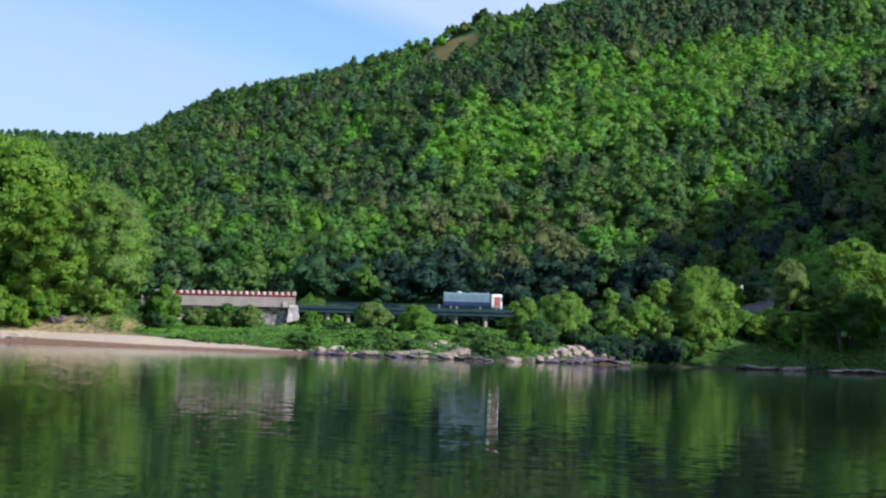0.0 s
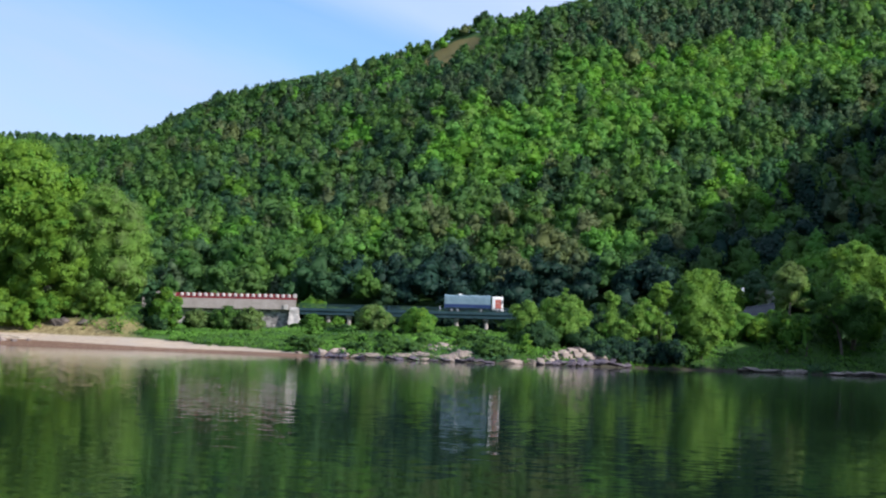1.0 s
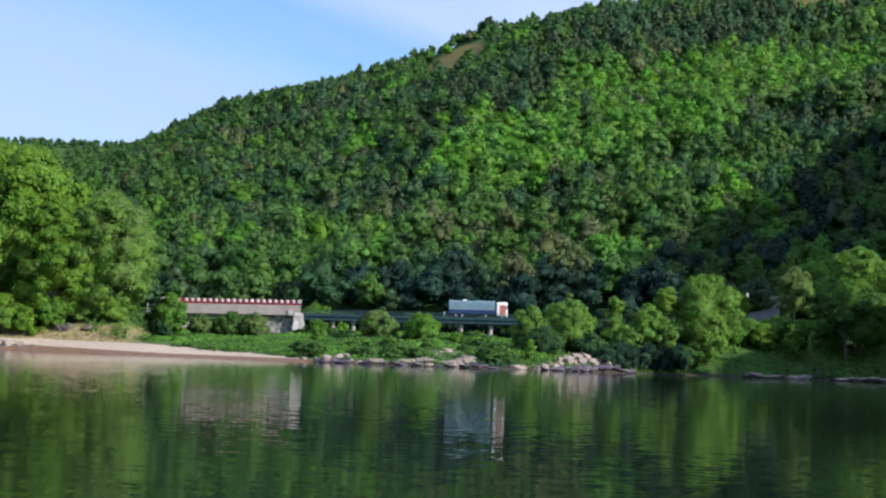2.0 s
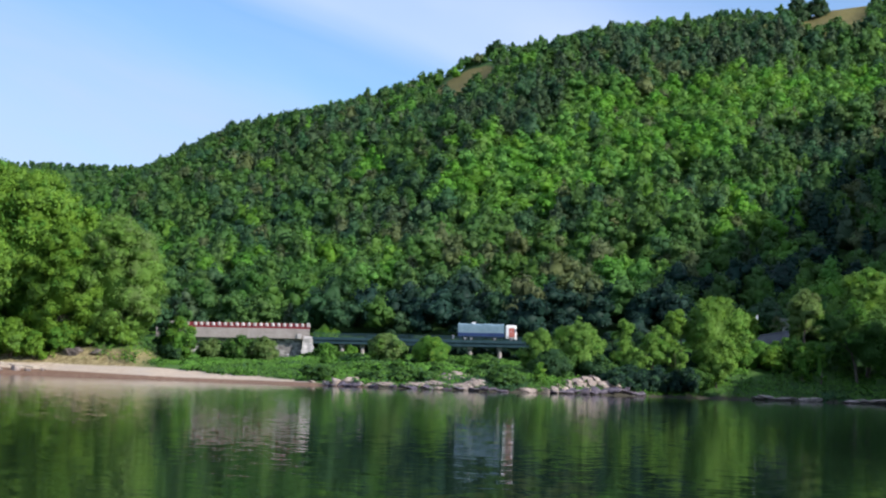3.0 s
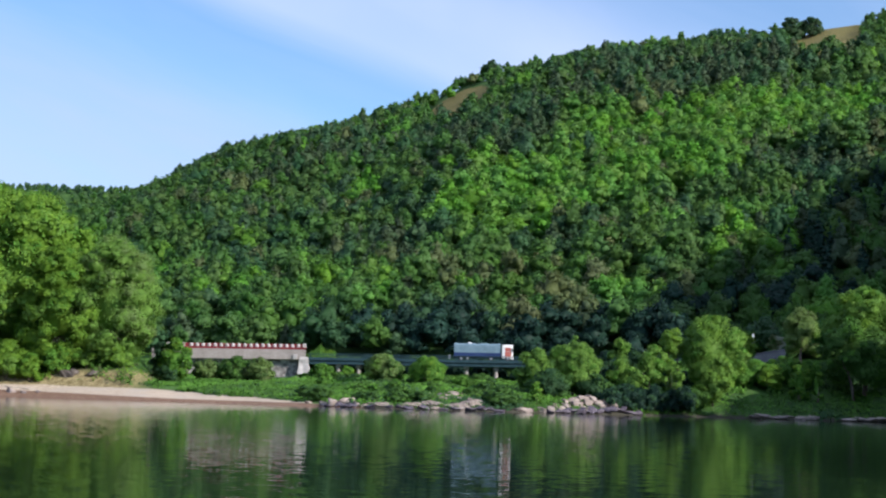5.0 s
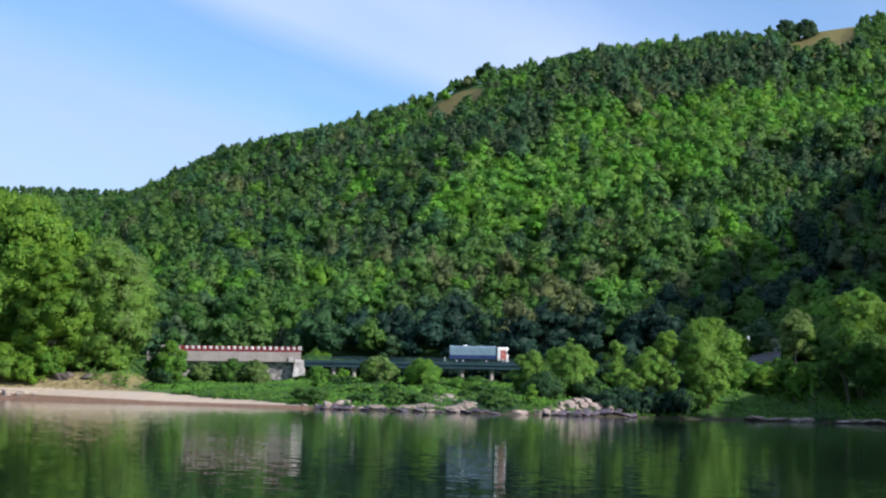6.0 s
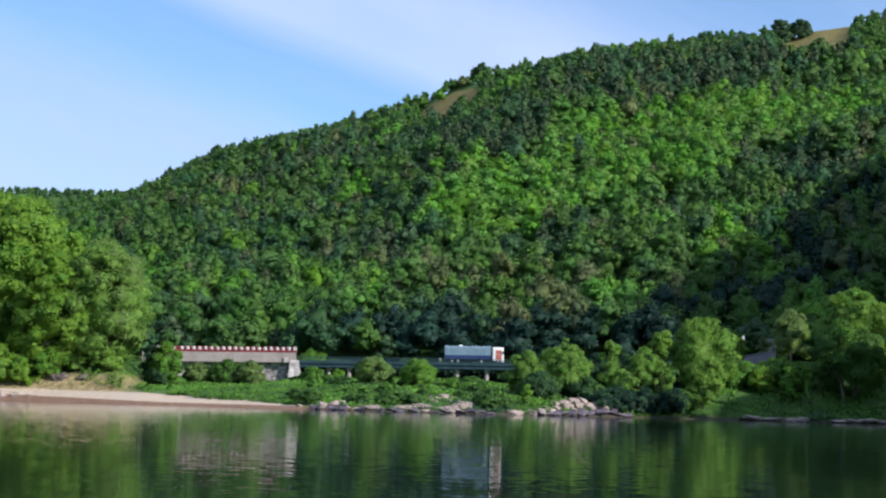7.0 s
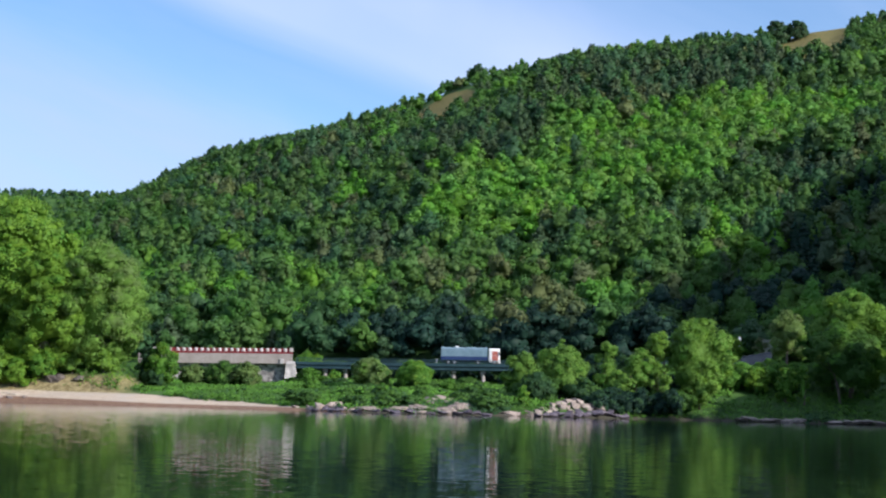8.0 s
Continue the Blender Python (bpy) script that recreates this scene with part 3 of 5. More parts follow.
def forest(name, spots, rng, size, label):
    make = np.random.default_rng
    broad = [broad_template(make(100 + i)) for i in range(10)]
    near = [broad_template(make(300 + i), 9, 350, 0.043) for i in range(8)]
    high = [broad_template(make(340 + i), 5, 130, 0.068) for i in range(8)]
    plain = [broad_template(make(320 + i), 3, 60, 0.09) for i in range(6)]
    pine = [pine_template(make(200 + i)) for i in range(6)]
    spruce = [spruce_template(make(260 + i)) for i in range(6)]
    zs = land(*np.array(spots).T)
    tris, turned, index, tones = [], [], [], []
    for (x, y), z in zip(spots, zs):
        kind = SPRUCE_SHADE if size < 5 else wood_kind(x, y, rng) if y < 850 else (MID, MID, DARK)[rng.integers(3)]
        if y > 850:
            q = plain
        elif kind == SPRUCE_SHADE and size > 5 and y > 380:
            q = spruce
        elif kind == PINE and size > 5:
            q = pine
        elif y > 560:
            q = high
        else:
            q = near if y < 405 and size > 5 else broad
        q, nrm = q[rng.integers(len(q))]
        s = size * (rng.uniform(0.98, 1.3) if kind == BRIGHT else rng.uniform(0.72, 1.3)) * (1.0 - 0.36 * float(smooth(610, 690, math.hypot(x, y))))
        hgt = s * (rng.uniform(0.9, 1.15) if kind in (PINE, SPRUCE_SHADE) else rng.uniform(0.92, 1.08) if kind == BRIGHT else rng.uniform(0.85, 1.25))
        t = rng.uniform(0, 2 * math.pi)
        c, sn = math.cos(t), math.sin(t)
        turn = np.array([(c, sn, 0), (-sn, c, 0), (0, 0, 1)])
        sunk = 0.5 if y > 850 else -0.1 if y < 360 and -27 < x < 56 and size > 5 else 0.3
        tris.append(q @ turn * (s, s, hgt) + (x, y, z - sunk * hgt))
        turned.append(unit(nrm @ turn / (s, s, hgt)))
        index.append(np.full(len(q), kind, np.int32))
        tones.append(np.full(len(q), np.clip(rng.normal() * 0.5, -1, 1), np.float32))
    V = np.concatenate(tris).reshape(-1, 3)
    ob = quad_mesh(name, V, np.arange(len(V)).reshape(-1, 3), LEAF, np.concatenate(index), normals=np.concatenate(turned).reshape(-1, 3))
    ob.data.attributes.new("tree_tone", "FLOAT", "FACE").data.foreach_set("value", np.concatenate(tones))
    tagged(ob, label, "forest", kind="stuff")
    return ob


def in_clearing(x, y, grow=1.0):
    return any(((x * cy / max(y, 1.0) - cx) / (w * grow)) ** 4 + ((y - cy) / (d * grow)) ** 4 < 1 for cx, cy, w, d in CLEARINGS)


def hill_spot(x, y):
    r, az = math.hypot(x, y), math.degrees(math.atan2(x, y))
    first = 353 if x < -27 else 346.5 + 6 * (x > 52)
    return r > first and y > 345 and r < float(np.interp(az, *zip(*RIDGE_FAR))) + 22 and (not in_clearing(x, y) or float(grain(x / 3, y / 3, 41)) > 0.93)


spots, rng = scatter(5.2, 345, 750, 0.315, 5, hill_spot)
forest("forest", spots, rng, 7.6, "dense mixed green forest of broadleaved trees and pines on a hillside")
far_spots, rng = scatter(7.0, 930, 1150, 0.33, 6, lambda x, y: -0.33 < x / y < -0.13)
forest("far_forest", far_spots, rng, 6.6, "dark green wooded hill far up the valley")
# undergrowth whose dark leaf colour stands in for shade behind the bridge
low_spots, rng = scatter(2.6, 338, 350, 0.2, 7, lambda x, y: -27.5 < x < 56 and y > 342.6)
forest("undergrowth", low_spots, rng, 2.6, "leafy undergrowth at the foot of the wood, coloured dark for shade")
outer_spots, rng = scatter(17.0, 360, 820, 0.95, 8, lambda x, y: (x < -0.32 * y or (x > 0.32 * y and y > 600)) and float(land(x, y)) > 3)
spur_spots, rng = scatter(10.0, 205, 600, 1.4, 9, lambda x, y: x > 0.36 * y and x < 520 and float(land(x, y)) > 8)
plain = [broad_template(np.random.default_rng(400 + i), 2, 16, 0.2) for i in range(4)]


def outer_forest():
    """The wood goes on beyond the view."""
    out, turned, kinds = [], [], []
    for x, y, size in [(x, y, 15.0) for x, y in outer_spots] + [(x, y, 5.0) for x, y in spur_spots]:
        (q, nrm), s = plain[rng.integers(4)], size * rng.uniform(0.8, 1.2)
        out.append(q * s + np.array([x, y, float(land(x, y)) - 0.3 * s]))
        turned.append(nrm)
        kinds.append(np.full(len(q), (DARK, MID, PINE)[rng.integers(3)], np.int32))
    V = np.concatenate(out).reshape(-1, 3)
    ob = quad_mesh("outer_forest", V, np.arange(len(V)).reshape(-1, 3), LEAF, np.concatenate(kinds), normals=np.concatenate(turned).reshape(-1, 3))
    tagged(ob, "green forest farther along the valley's slopes", "forest", kind="stuff")


outer_forest()


# ---------------------------------------------------------------- building blocks
def thing(name, m, label, category, group=""):
    ob = new(name)
    ob.empty_display_size = 0.3
    ob.matrix_world = m
    return tagged(ob, label, category, group)


def part(name, bm, mat, parent=None, label="", smooth_shade=False):
    me = bpy.data.meshes.new(name)
    bm.normal_update()
    bm.to_mesh(me)
    bm.free()
    me.materials.append(mat)
    if smooth_shade:
        me.polygons.foreach_set("use_smooth", np.ones(len(me.polygons), bool))
    ob = new(name, me)
    ob.parent = parent
    return tagged(ob, label)


def box(bm, x0, x1, y0, y1, z0, z1, bevel=0.0, tilt=None, taper=0.0):
    """A block; tilt(x) is added to its heights, taper draws its top in."""
    made = bmesh.ops.create_cube(bm, size=1.0)["verts"]
    for v in made:
        top = v.co.z > 0
        x = x0 + (v.co.x + 0.5) * (x1 - x0)
        y = y0 + (v.co.y + 0.5) * (y1 - y0)
        if top and taper:
            x += (-taper if v.co.x > 0 else taper)
            y += (-taper if v.co.y > 0 else taper)
        v.co = Vector((x, y, (z1 if top else z0) + (tilt(x) if tilt else 0.0)))
    if bevel:
        edges = list({e for v in made for e in v.link_edges})
        bmesh.ops.bevel(bm, geom=edges, offset=bevel, segments=2, affect="EDGES", profile=0.6)
    return bm


def rod(bm, a, b, r0, r1=None, sides=8):
    a, b = Vector(a), Vector(b)
    m = Matrix.Translation((a + b) / 2) @ (b - a).to_track_quat("Z", "Y").to_matrix().to_4x4()
    bmesh.ops.create_cone(bm, cap_ends=True, segments=sides, radius1=r0, radius2=r0 if r1 is None else r1, depth=(b - a).length, matrix=m)
    return bm


def lathe(bm, rings, sides=14, m=Matrix()):
    """A turned body from (radius, height) rings."""
    loops = [[bm.verts.new(m @ Vector((r * math.cos(2 * math.pi * i / sides), r * math.sin(2 * math.pi * i / sides), z))) for i in range(sides)] for r, z in rings]
    for a, b in zip(loops, loops[1:]):
        for i in range(sides):
            bm.faces.new((a[i], a[(i + 1) % sides], b[(i + 1) % sides], b[i]))
    bm.faces.new(loops[0][::-1])
    bm.faces.new(loops[-1])
    return bm


def gz(x, y):
    return float(land(x, y))


# ---------------------------------------------------------------- bank trees and bushes
def limb(bm, rng, a, b, r0, r1, bend=0.12, steps=5, sides=7):
    a, b = Vector(a), Vector(b)
    off = Vector(rng.normal(size=3) * (b - a).length * bend)
    last = None
    for i in range(steps + 1):
        t = i / steps
        c = a.lerp(b, t) + off * math.sin(t * math.pi) * (0.6 + 0.4 * t)
        r = r0 + (r1 - r0) * t
        ring = [bm.verts.new(c + Vector((math.cos(k) * r, math.sin(k) * r, 0))) for k in np.arange(sides) * 2 * math.pi / sides]
        if last:
            for k in range(sides):
                bm.faces.new((last[k], last[(k + 1) % sides], ring[(k + 1) % sides], ring[k]))
        last = ring
    bm.faces.new(last)


def plant(name, label, x, y, top, radius, mats, seed, lift=0.25, lobes=9, droop=0.0, stems=1, category="tree", group="", lean=0.0, deep=0.85, leaf=0.15, cover=0.75, gaps=0.0, upper=0.0):
    """A tree or bush: stems, limbs and a crown of leaf sprays on tufts, which sit on lobes. top: height above the water; lift: where the
    crown begins; deep: depth for width; gaps: share of lobes left out; upper: 0 for a crown broad below, 1 for one broad above."""
    rng = np.random.default_rng(seed)
    z0 = gz(x, y) - 0.15
    height = top - z0
    root = thing(name, Matrix.Translation((x, y, z0)), label, category, group)
    low = height * lift
    half = (height - low) / 2
    mid = low + half
    centre = np.array([lean * 0.4, 0, mid - 0.25 * half])
    arms = []
    for i in range(lobes):
        t = i * 2.399963 + rng.uniform(-0.45, 0.45)
        hgt = -0.92 + 1.88 * (i + 0.5) / lobes
        rr = radius * (rng.uniform(0.22, 0.36) if radius > 5 else rng.uniform(0.3, 0.46)) * (1.2 if lobes < 9 else 1.0)
        rz = min(rr * rng.uniform(0.7, 1.0), half * 0.45)
        wide = math.sqrt(max(0.03, 1 - abs(hgt) ** 2.6)) if hgt > 0 else 1 - (0.3 + 0.5 * upper) * hgt * hgt
        q = max(0.0, wide * radius * rng.uniform(0.86, 1.12) - rr)
        if rng.random() < gaps:
            continue
        arms.append((math.cos(t) * q + lean * (0.5 + hgt * 0.5), math.sin(t) * q * deep, mid + hgt * (half - rz * 0.8), rr, rz))
    core = [(lean * 0.4, 0, mid - 0.08 * half, radius * 0.62 * (1 - 0.35 * (gaps > 0)), half * 0.74)]
    tufts, levels = tufted(rng, arms, 7, 0.34, 0.55, centre), [arms]
    while np.median([b[3] for b in tufts]) > 1.5:
        levels.append(tufts)
        tufts = tufted(rng, tufts, 5, 0.36, 0.58, centre)
    solid = [hulls(rng, core, 0.8), hulls(rng, arms, 0.72)] + [hulls(rng, b, 0.68) for b in levels[1:]] + [hulls(rng, tufts, 0.6)]
    owner = []
    leafy = tufts + [b for level in levels for b in level] + core
    area = sum(2 * math.pi * b[3] * b[4] for b in leafy)
    leafage, leaf_n = sprays(rng, leafy, int(min(110000, area * cover / (1.35 * leaf * leaf))), leaf, centre, droop, 0.8, owner)
    tris = np.concatenate([p[0] for p in solid] + [leafage])
    nrm = np.concatenate([p[1] for p in solid] + [leaf_n])
    bottom = low * 0.4 + 0.1
    tris[..., 2] = np.where(tris[..., 2] < bottom, bottom + 0.1 * (tris[..., 2] - bottom), tris[..., 2])
    V = tris.reshape(-1, 3)
    share = [0.7] + [0.3 / (len(mats) - 1)] * (len(mats) - 1) if len(mats) > 1 else [1.0]
    tone = rng.choice(len(mats), len(leafy), p=share)              # each tuft has one tone, with a few stray leaves
    last = np.repeat(tone[:len(tufts)], len(BALL_FACES))
    kinds = np.concatenate([np.zeros(len(tris) - len(last) - len(owner), int), last, np.where(rng.random(len(owner)) < 0.9, tone[owner], rng.choice(len(mats), len(owner)))])
    quad_mesh("crown" if category == "tree" else "foliage", V, np.arange(len(V)).reshape(-1, 3), [LEAF[k] for k in mats], kinds, parent=root, normals=nrm.reshape(-1, 3))
    bm = bmesh.new()
    girth = max(0.05, height * 0.02 / math.sqrt(stems))
    for s in range(stems):
        t = rng.uniform(0, 6.28)
        foot = (math.cos(t) * girth * 2 * (stems > 1), math.sin(t) * girth * 2 * (stems > 1), 0)
        fork = (lean * 0.3 + math.cos(t) * radius * 0.25 * (stems > 1), math.sin(t) * radius * 0.25 * (stems > 1), low + half * 0.5)
        limb(bm, rng, foot, fork, girth * 1.3, girth * 0.7, 0.05)
        for b in arms[s::stems][:7]:
            limb(bm, rng, fork, (b[0], b[1], b[2] - b[4] * 0.3), girth * 0.55, girth * 0.12, 0.1, 4, 5)
    part("trunk" if category == "tree" else "stems", bm, BARK, root, smooth_shade=True)
    return root


# tall trees over the beach
plant("tall_tree", "tall spreading green broadleaved tree over the sand beach", -85.9, 296, 38.8, 17.9, (YELLOW, BRIGHT, WILLOW), 11, 0.045, 60, 0.1, deep=0.55, leaf=0.22, cover=0.6)
plant("tall_tree", "tall broad green tree with leaves down to the beach", -71.4, 287.5, 28.5, 7.2, (YELLOW, BRIGHT, WILLOW), 12, 0.045, 34, 0.12, deep=0.8, leaf=0.18, cover=0.62)
plant("willow_tree", "large grey-green rounded willow beside the beach", -62.1, 290, 30.2, 8.7, (WILLOW, SILVER), 13, 0.045, 36, 0.3, deep=0.8, leaf=0.18, cover=0.62)
plant("willow_tree", "grey-green willow between the tall tree and the beach", -67.6, 293, 28.3, 5.4, (WILLOW, SILVER, YELLOW), 14, 0.2, 22, 0.25, deep=0.8, leaf=0.18, cover=0.62)
for i, (x, y, top, r) in enumerate(((-90, 285, 12.5, 4.4), (-84.5, 284.5, 11.8, 4.0), (-79.5, 284.5, 10.2, 3.6), (-75.0, 284, 8.2, 2.6), (-70.8, 286.5, 10.0, 3.0), (-66.0, 288.5, 10.0, 2.8), (-60.2, 288.5, 10.0, 3.2))):
    plant("bush", "broad green bush at the upper edge of the beach", x, y, top, r, ((YELLOW, BRIGHT), (BRIGHT, YELLOW), (YELLOW, WILLOW))[i % 3] if i < 5 else (WILLOW, YELLOW), 430 + i, 0.0, 12, stems=3, category="bush", group="bushes behind the beach")
# leaf kinds picked dark to paint the shaded gap beside the willow
plant("bush", "bush between the willow and the gallery, its shade in the leaf colour", -54.0, 299, 11.3, 2.4, (DARK, SPRUCE_SHADE), 36, 0.02, 11, stems=3, category="bush")
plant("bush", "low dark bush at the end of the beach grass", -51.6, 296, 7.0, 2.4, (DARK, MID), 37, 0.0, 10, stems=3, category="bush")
# in front of the gallery
plant("tree", "small bright green tree in front of the road gallery", -50.6, 297, 11.8, 3.3, (BRIGHT, YELLOW, MID), 40, 0.1, 12)
plant("bush", "grey-green bush in front of the stone wall", -45.3, 303, 8.0, 3.2, (SILVER, OLIVE, MID), 41, 0.03, 12, stems=3, category="bush")
plant("bush", "large grey-green bush in front of the stone wall", -39.5, 302, 8.7, 3.3, (MID, SILVER, BRIGHT), 42, 0.03, 12, stems=3, category="bush")
plant("bush", "green bush beside the stone wall", -34.8, 300, 8.6, 3.0, (SILVER, MID, OLIVE), 43, 0.05, 11, stems=2, category="bush", upper=0.6)
plant("bush", "bright grassy bush on the slope beside the gallery", -26.0, 342.6, 12.1, 3.6, (BRIGHT, YELLOW), 44, 0.0, 10, stems=2, category="bush")
# between beach and bridge
plant("bush", "tall rounded grey-green bush below the bridge", -10.6, 290, 9.6, 3.9, (SILVER, MID, WILLOW), 50, 0.06, 14, stems=3, category="bush")
plant("bush", "rounded bright green bush below the bridge", -2.3, 287, 9.4, 3.7, (BRIGHT, YELLOW), 51, 0.04, 13, stems=3, category="bush")
plant("bush", "low green bush among the rocks", -12.6, 278, 4.5, 2.4, (MID, BRIGHT, SILVER), 52, 0.03, 10, stems=3, category="bush")
plant("bush", "low bright green bush beside the stone pillar", -24.3, 318, 8.3, 2.2, (BRIGHT, MID), 53, 0.05, 9, stems=3, category="bush")
plant("bush", "upright green bush between the bridge piers", -19.2, 322, 8.1, 1.5, (BRIGHT, YELLOW), 54, 0.1, 8, stems=2, category="bush")
plant("bush", "broad low dark green bush beside the rock ledges", -8.4, 272, 4.2, 2.8, (DARK, MID), 55, 0.03, 10, stems=3, category="bush")
thicket = np.random.default_rng(58)
for i, x in enumerate(np.arange(-27, 13, 2.9)):
    plant("bush", "low lush green bush under the bridge", x + thicket.uniform(-0.8, 0.8), 316 + thicket.uniform(-5, 4), thicket.uniform(6.1, 7.2), thicket.uniform(1.8, 2.6), (HERB, BRIGHT, MID) if i % 3 else (MID, HERB), 500 + i, 0.02, 9, stems=2, category="bush", group="thicket under the bridge")
for i, (x, q) in enumerate(((-22.5, 9), (-19.5, 6), (-12.5, 5), (-6.5, 9), (5.5, 12), (8.6, 6), (10.5, 10), (7.5, 17), (11.8, 5), (-7.0, 4.4), (-11.0, 3.6), (-2.6, 5.4), (9.6, 3.2), (12.4, 8))):
    plant("bush", "low dark green bush beside the shore rocks", x, float(shore_y(x)) + q, gz(x, float(shore_y(x)) + q) + thicket.uniform(1.3, 2.4), thicket.uniform(1.5, 2.3), (MID, DARK, HERB), 540 + i, 0.02, 8, stems=2, category="bush", group="bushes among the shore rocks")
for i in range(34):
    x, y = thicket.uniform(-30, 40), thicket.uniform(0, 1)
    y = float(shore_y(x)) + 8 + 46 * y
    if y < 330:
        plant("bush", "low green bush in the bank's undergrowth", x, y, gz(x, y) + thicket.uniform(1.0, 2.2), thicket.uniform(1.1, 2.1), ((HERB, MID), (MID, DARK), (BRIGHT, HERB), (HERB, DARK))[i % 4], 560 + i, 0.0, 8, stems=2, category="bush", group="undergrowth on the bank")
# the clump over the boulders
plant("tree", "green shrubby tree over the boulder shore", 16.9, 277, 11.4, 3.6, (WILLOW, MID, BRIGHT), 60, 0.1, 12, stems=3)
plant("tree", "green shrubby tree with an upright shoot", 24.4, 279, 12.6, 4.7, (WILLOW, BRIGHT, MID), 61, 0.1, 15, stems=3)
plant("tree", "slender upright green tree above the boulders", 24.2, 281, 14.5, 1.3, (WILLOW, BRIGHT), 62, 0.3, 9)
plant("tree", "low green shrubby tree between its taller neighbours", 20.6, 279, 10.9, 4.1, (MID, WILLOW, DARK), 164, 0.04, 12, stems=3)
plant("bush", "dark green bush under the shrubby trees", 19.3, 273, 7.5, 4.0, (DARK, MID), 63, 0.02, 12, stems=3, category="bush")
plant("bush", "dark green bush under the spreading trees", 27.1, 277, 7.0, 3.4, (DARK, MID), 163, 0.02, 12, stems=3, category="bush")
plant("bush", "small bright green bush at the water's edge", 16.3, 262.5, 5.3, 1.3, (BRIGHT, YELLOW), 64, 0.05, 9, stems=2, category="bush")
plant("tree", "green tree with spreading limbs over the shore", 32.7, 279, 13.8, 2.9, (WILLOW, BRIGHT), 65, 0.06, 13, gaps=0.12)
plant("tree", "low leaning green tree over the dark shore", 37.8, 280, 12.6, 3.0, (WILLOW, BRIGHT), 66, 0.3, 11, lean=0.6, gaps=0.15, upper=0.5)
plant("bush", "low green bush under the leaning tree", 34.9, 277.5, 8.0, 3.0, (WILLOW, MID), 166, 0.06, 11, stems=3, category="bush", gaps=0.1)
plant("round_tree", "large rounded bright green tree on the steep bank", 49.8, 284, 18.4, 6.2, (WILLOW, YELLOW, BRIGHT), 67, 0.12, 28, 0.12, deep=0.9, lean=-0.2, upper=0.9)
plant("bush", "yellow-green hanging foliage at the foot of the round tree", 49.8, 282, 9.8, 3.7, (WILLOW, YELLOW), 167, 0.1, 12, 0.3, stems=3, category="bush", upper=1.0)
plant("tree", "small rounded green tree leaning out beside the round tree", 42.3, 282, 16.0, 2.6, (WILLOW, YELLOW), 68, 0.6, 9, stems=2, upper=0.5, lean=-0.3)
plant("bush", "yellow-green bush with hanging sprays over the dark shore", 42.1, 280, 10.4, 2.5, (WILLOW, YELLOW, MID), 169, 0.15, 10, 0.25, stems=2, category="bush", gaps=0.1)
plant("bush", "bright green bush on the steep bank", 60.5, 297, 10.9, 4.1, (BRIGHT, YELLOW, HERB), 70, 0.03, 13, stems=3, category="bush")
plant("bush", "bright green bush below the road wall", 66.5, 299, 11.8, 4.2, (BRIGHT, YELLOW, MID), 71, 0.03, 13, stems=3, category="bush")
plant("bush", "bright green bush with pale sprays on the steep bank", 57.5, 294, 9.5, 2.6, (BRIGHT, WILLOW), 270, 0.05, 9, stems=3, category="bush", gaps=0.1)
plant("bush", "spreading bright green bush under the road wall", 62.4, 293, 10.0, 2.9, (YELLOW, BRIGHT), 271, 0.05, 10, stems=3, category="bush", gaps=0.1)
plant("bush", "bright green bush among its neighbours on the bank", 68.7, 296, 10.8, 2.6, (BRIGHT, YELLOW), 272, 0.05, 9, stems=3, category="bush", gaps=0.1)
plant("bush", "low bright green bush beyond the road wall", 72.0, 300, 11.4, 2.6, (BRIGHT, MID), 170, 0.03, 10, stems=3, category="bush")
plant("bush", "yellow-green bush beside the road sign", 63.1, 318, 16.7, 2.0, (YELLOW, BRIGHT), 72, 0.05, 9, stems=2, category="bush")
plant("bush", "green bush in front of the slope wall", 74.2, 327, 15.7, 2.2, (MID, BRIGHT), 172, 0.03, 9, stems=2, category="bush")
plant("bush", "grey-green bush over the slope wall", 72.7, 338, 18.3, 1.7, (OLIVE, MID), 174, 0.05, 8, stems=2, category="bush")
plant("bush", "dark green bush at the foot of the slope wall", 74.4, 329, 15.8, 2.4, (DARK, MID), 176, 0.02, 9, stems=2, category="bush")
plant("tree", "grey-green tree beside the road wall", 72.5, 311, 21.9, 4.5, (SILVER, OLIVE, WILLOW), 73, 0.25, 15, gaps=0.15)
plant("tree", "large green tree at the top of the bank", 81.7, 298, 25.6, 7.8, (WILLOW, YELLOW, BRIGHT), 74, 0.08, 28, deep=0.85)
plant("tree", "tall green tree on the shaded bank", 101.0, 302, 23.0, 7.0, (WILLOW, MID), 76, 0.06, 20)
# added bushes whose near-black leaves give the shade behind the trees
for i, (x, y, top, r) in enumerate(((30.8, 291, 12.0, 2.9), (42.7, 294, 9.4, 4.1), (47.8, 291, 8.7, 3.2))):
    plant("bush", "bush behind the bank trees with shade put into its leaf colour", x, y, top, r, (SPRUCE_SHADE, DARK), 780 + i, 0.02, 12, stems=3, category="bush", group="dark bushes behind the bank trees")
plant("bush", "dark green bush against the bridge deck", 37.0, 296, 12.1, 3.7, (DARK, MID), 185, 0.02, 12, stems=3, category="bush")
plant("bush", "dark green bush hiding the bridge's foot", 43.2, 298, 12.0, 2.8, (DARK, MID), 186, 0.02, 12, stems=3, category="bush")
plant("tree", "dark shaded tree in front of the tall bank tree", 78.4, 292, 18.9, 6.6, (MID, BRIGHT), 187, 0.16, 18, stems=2)
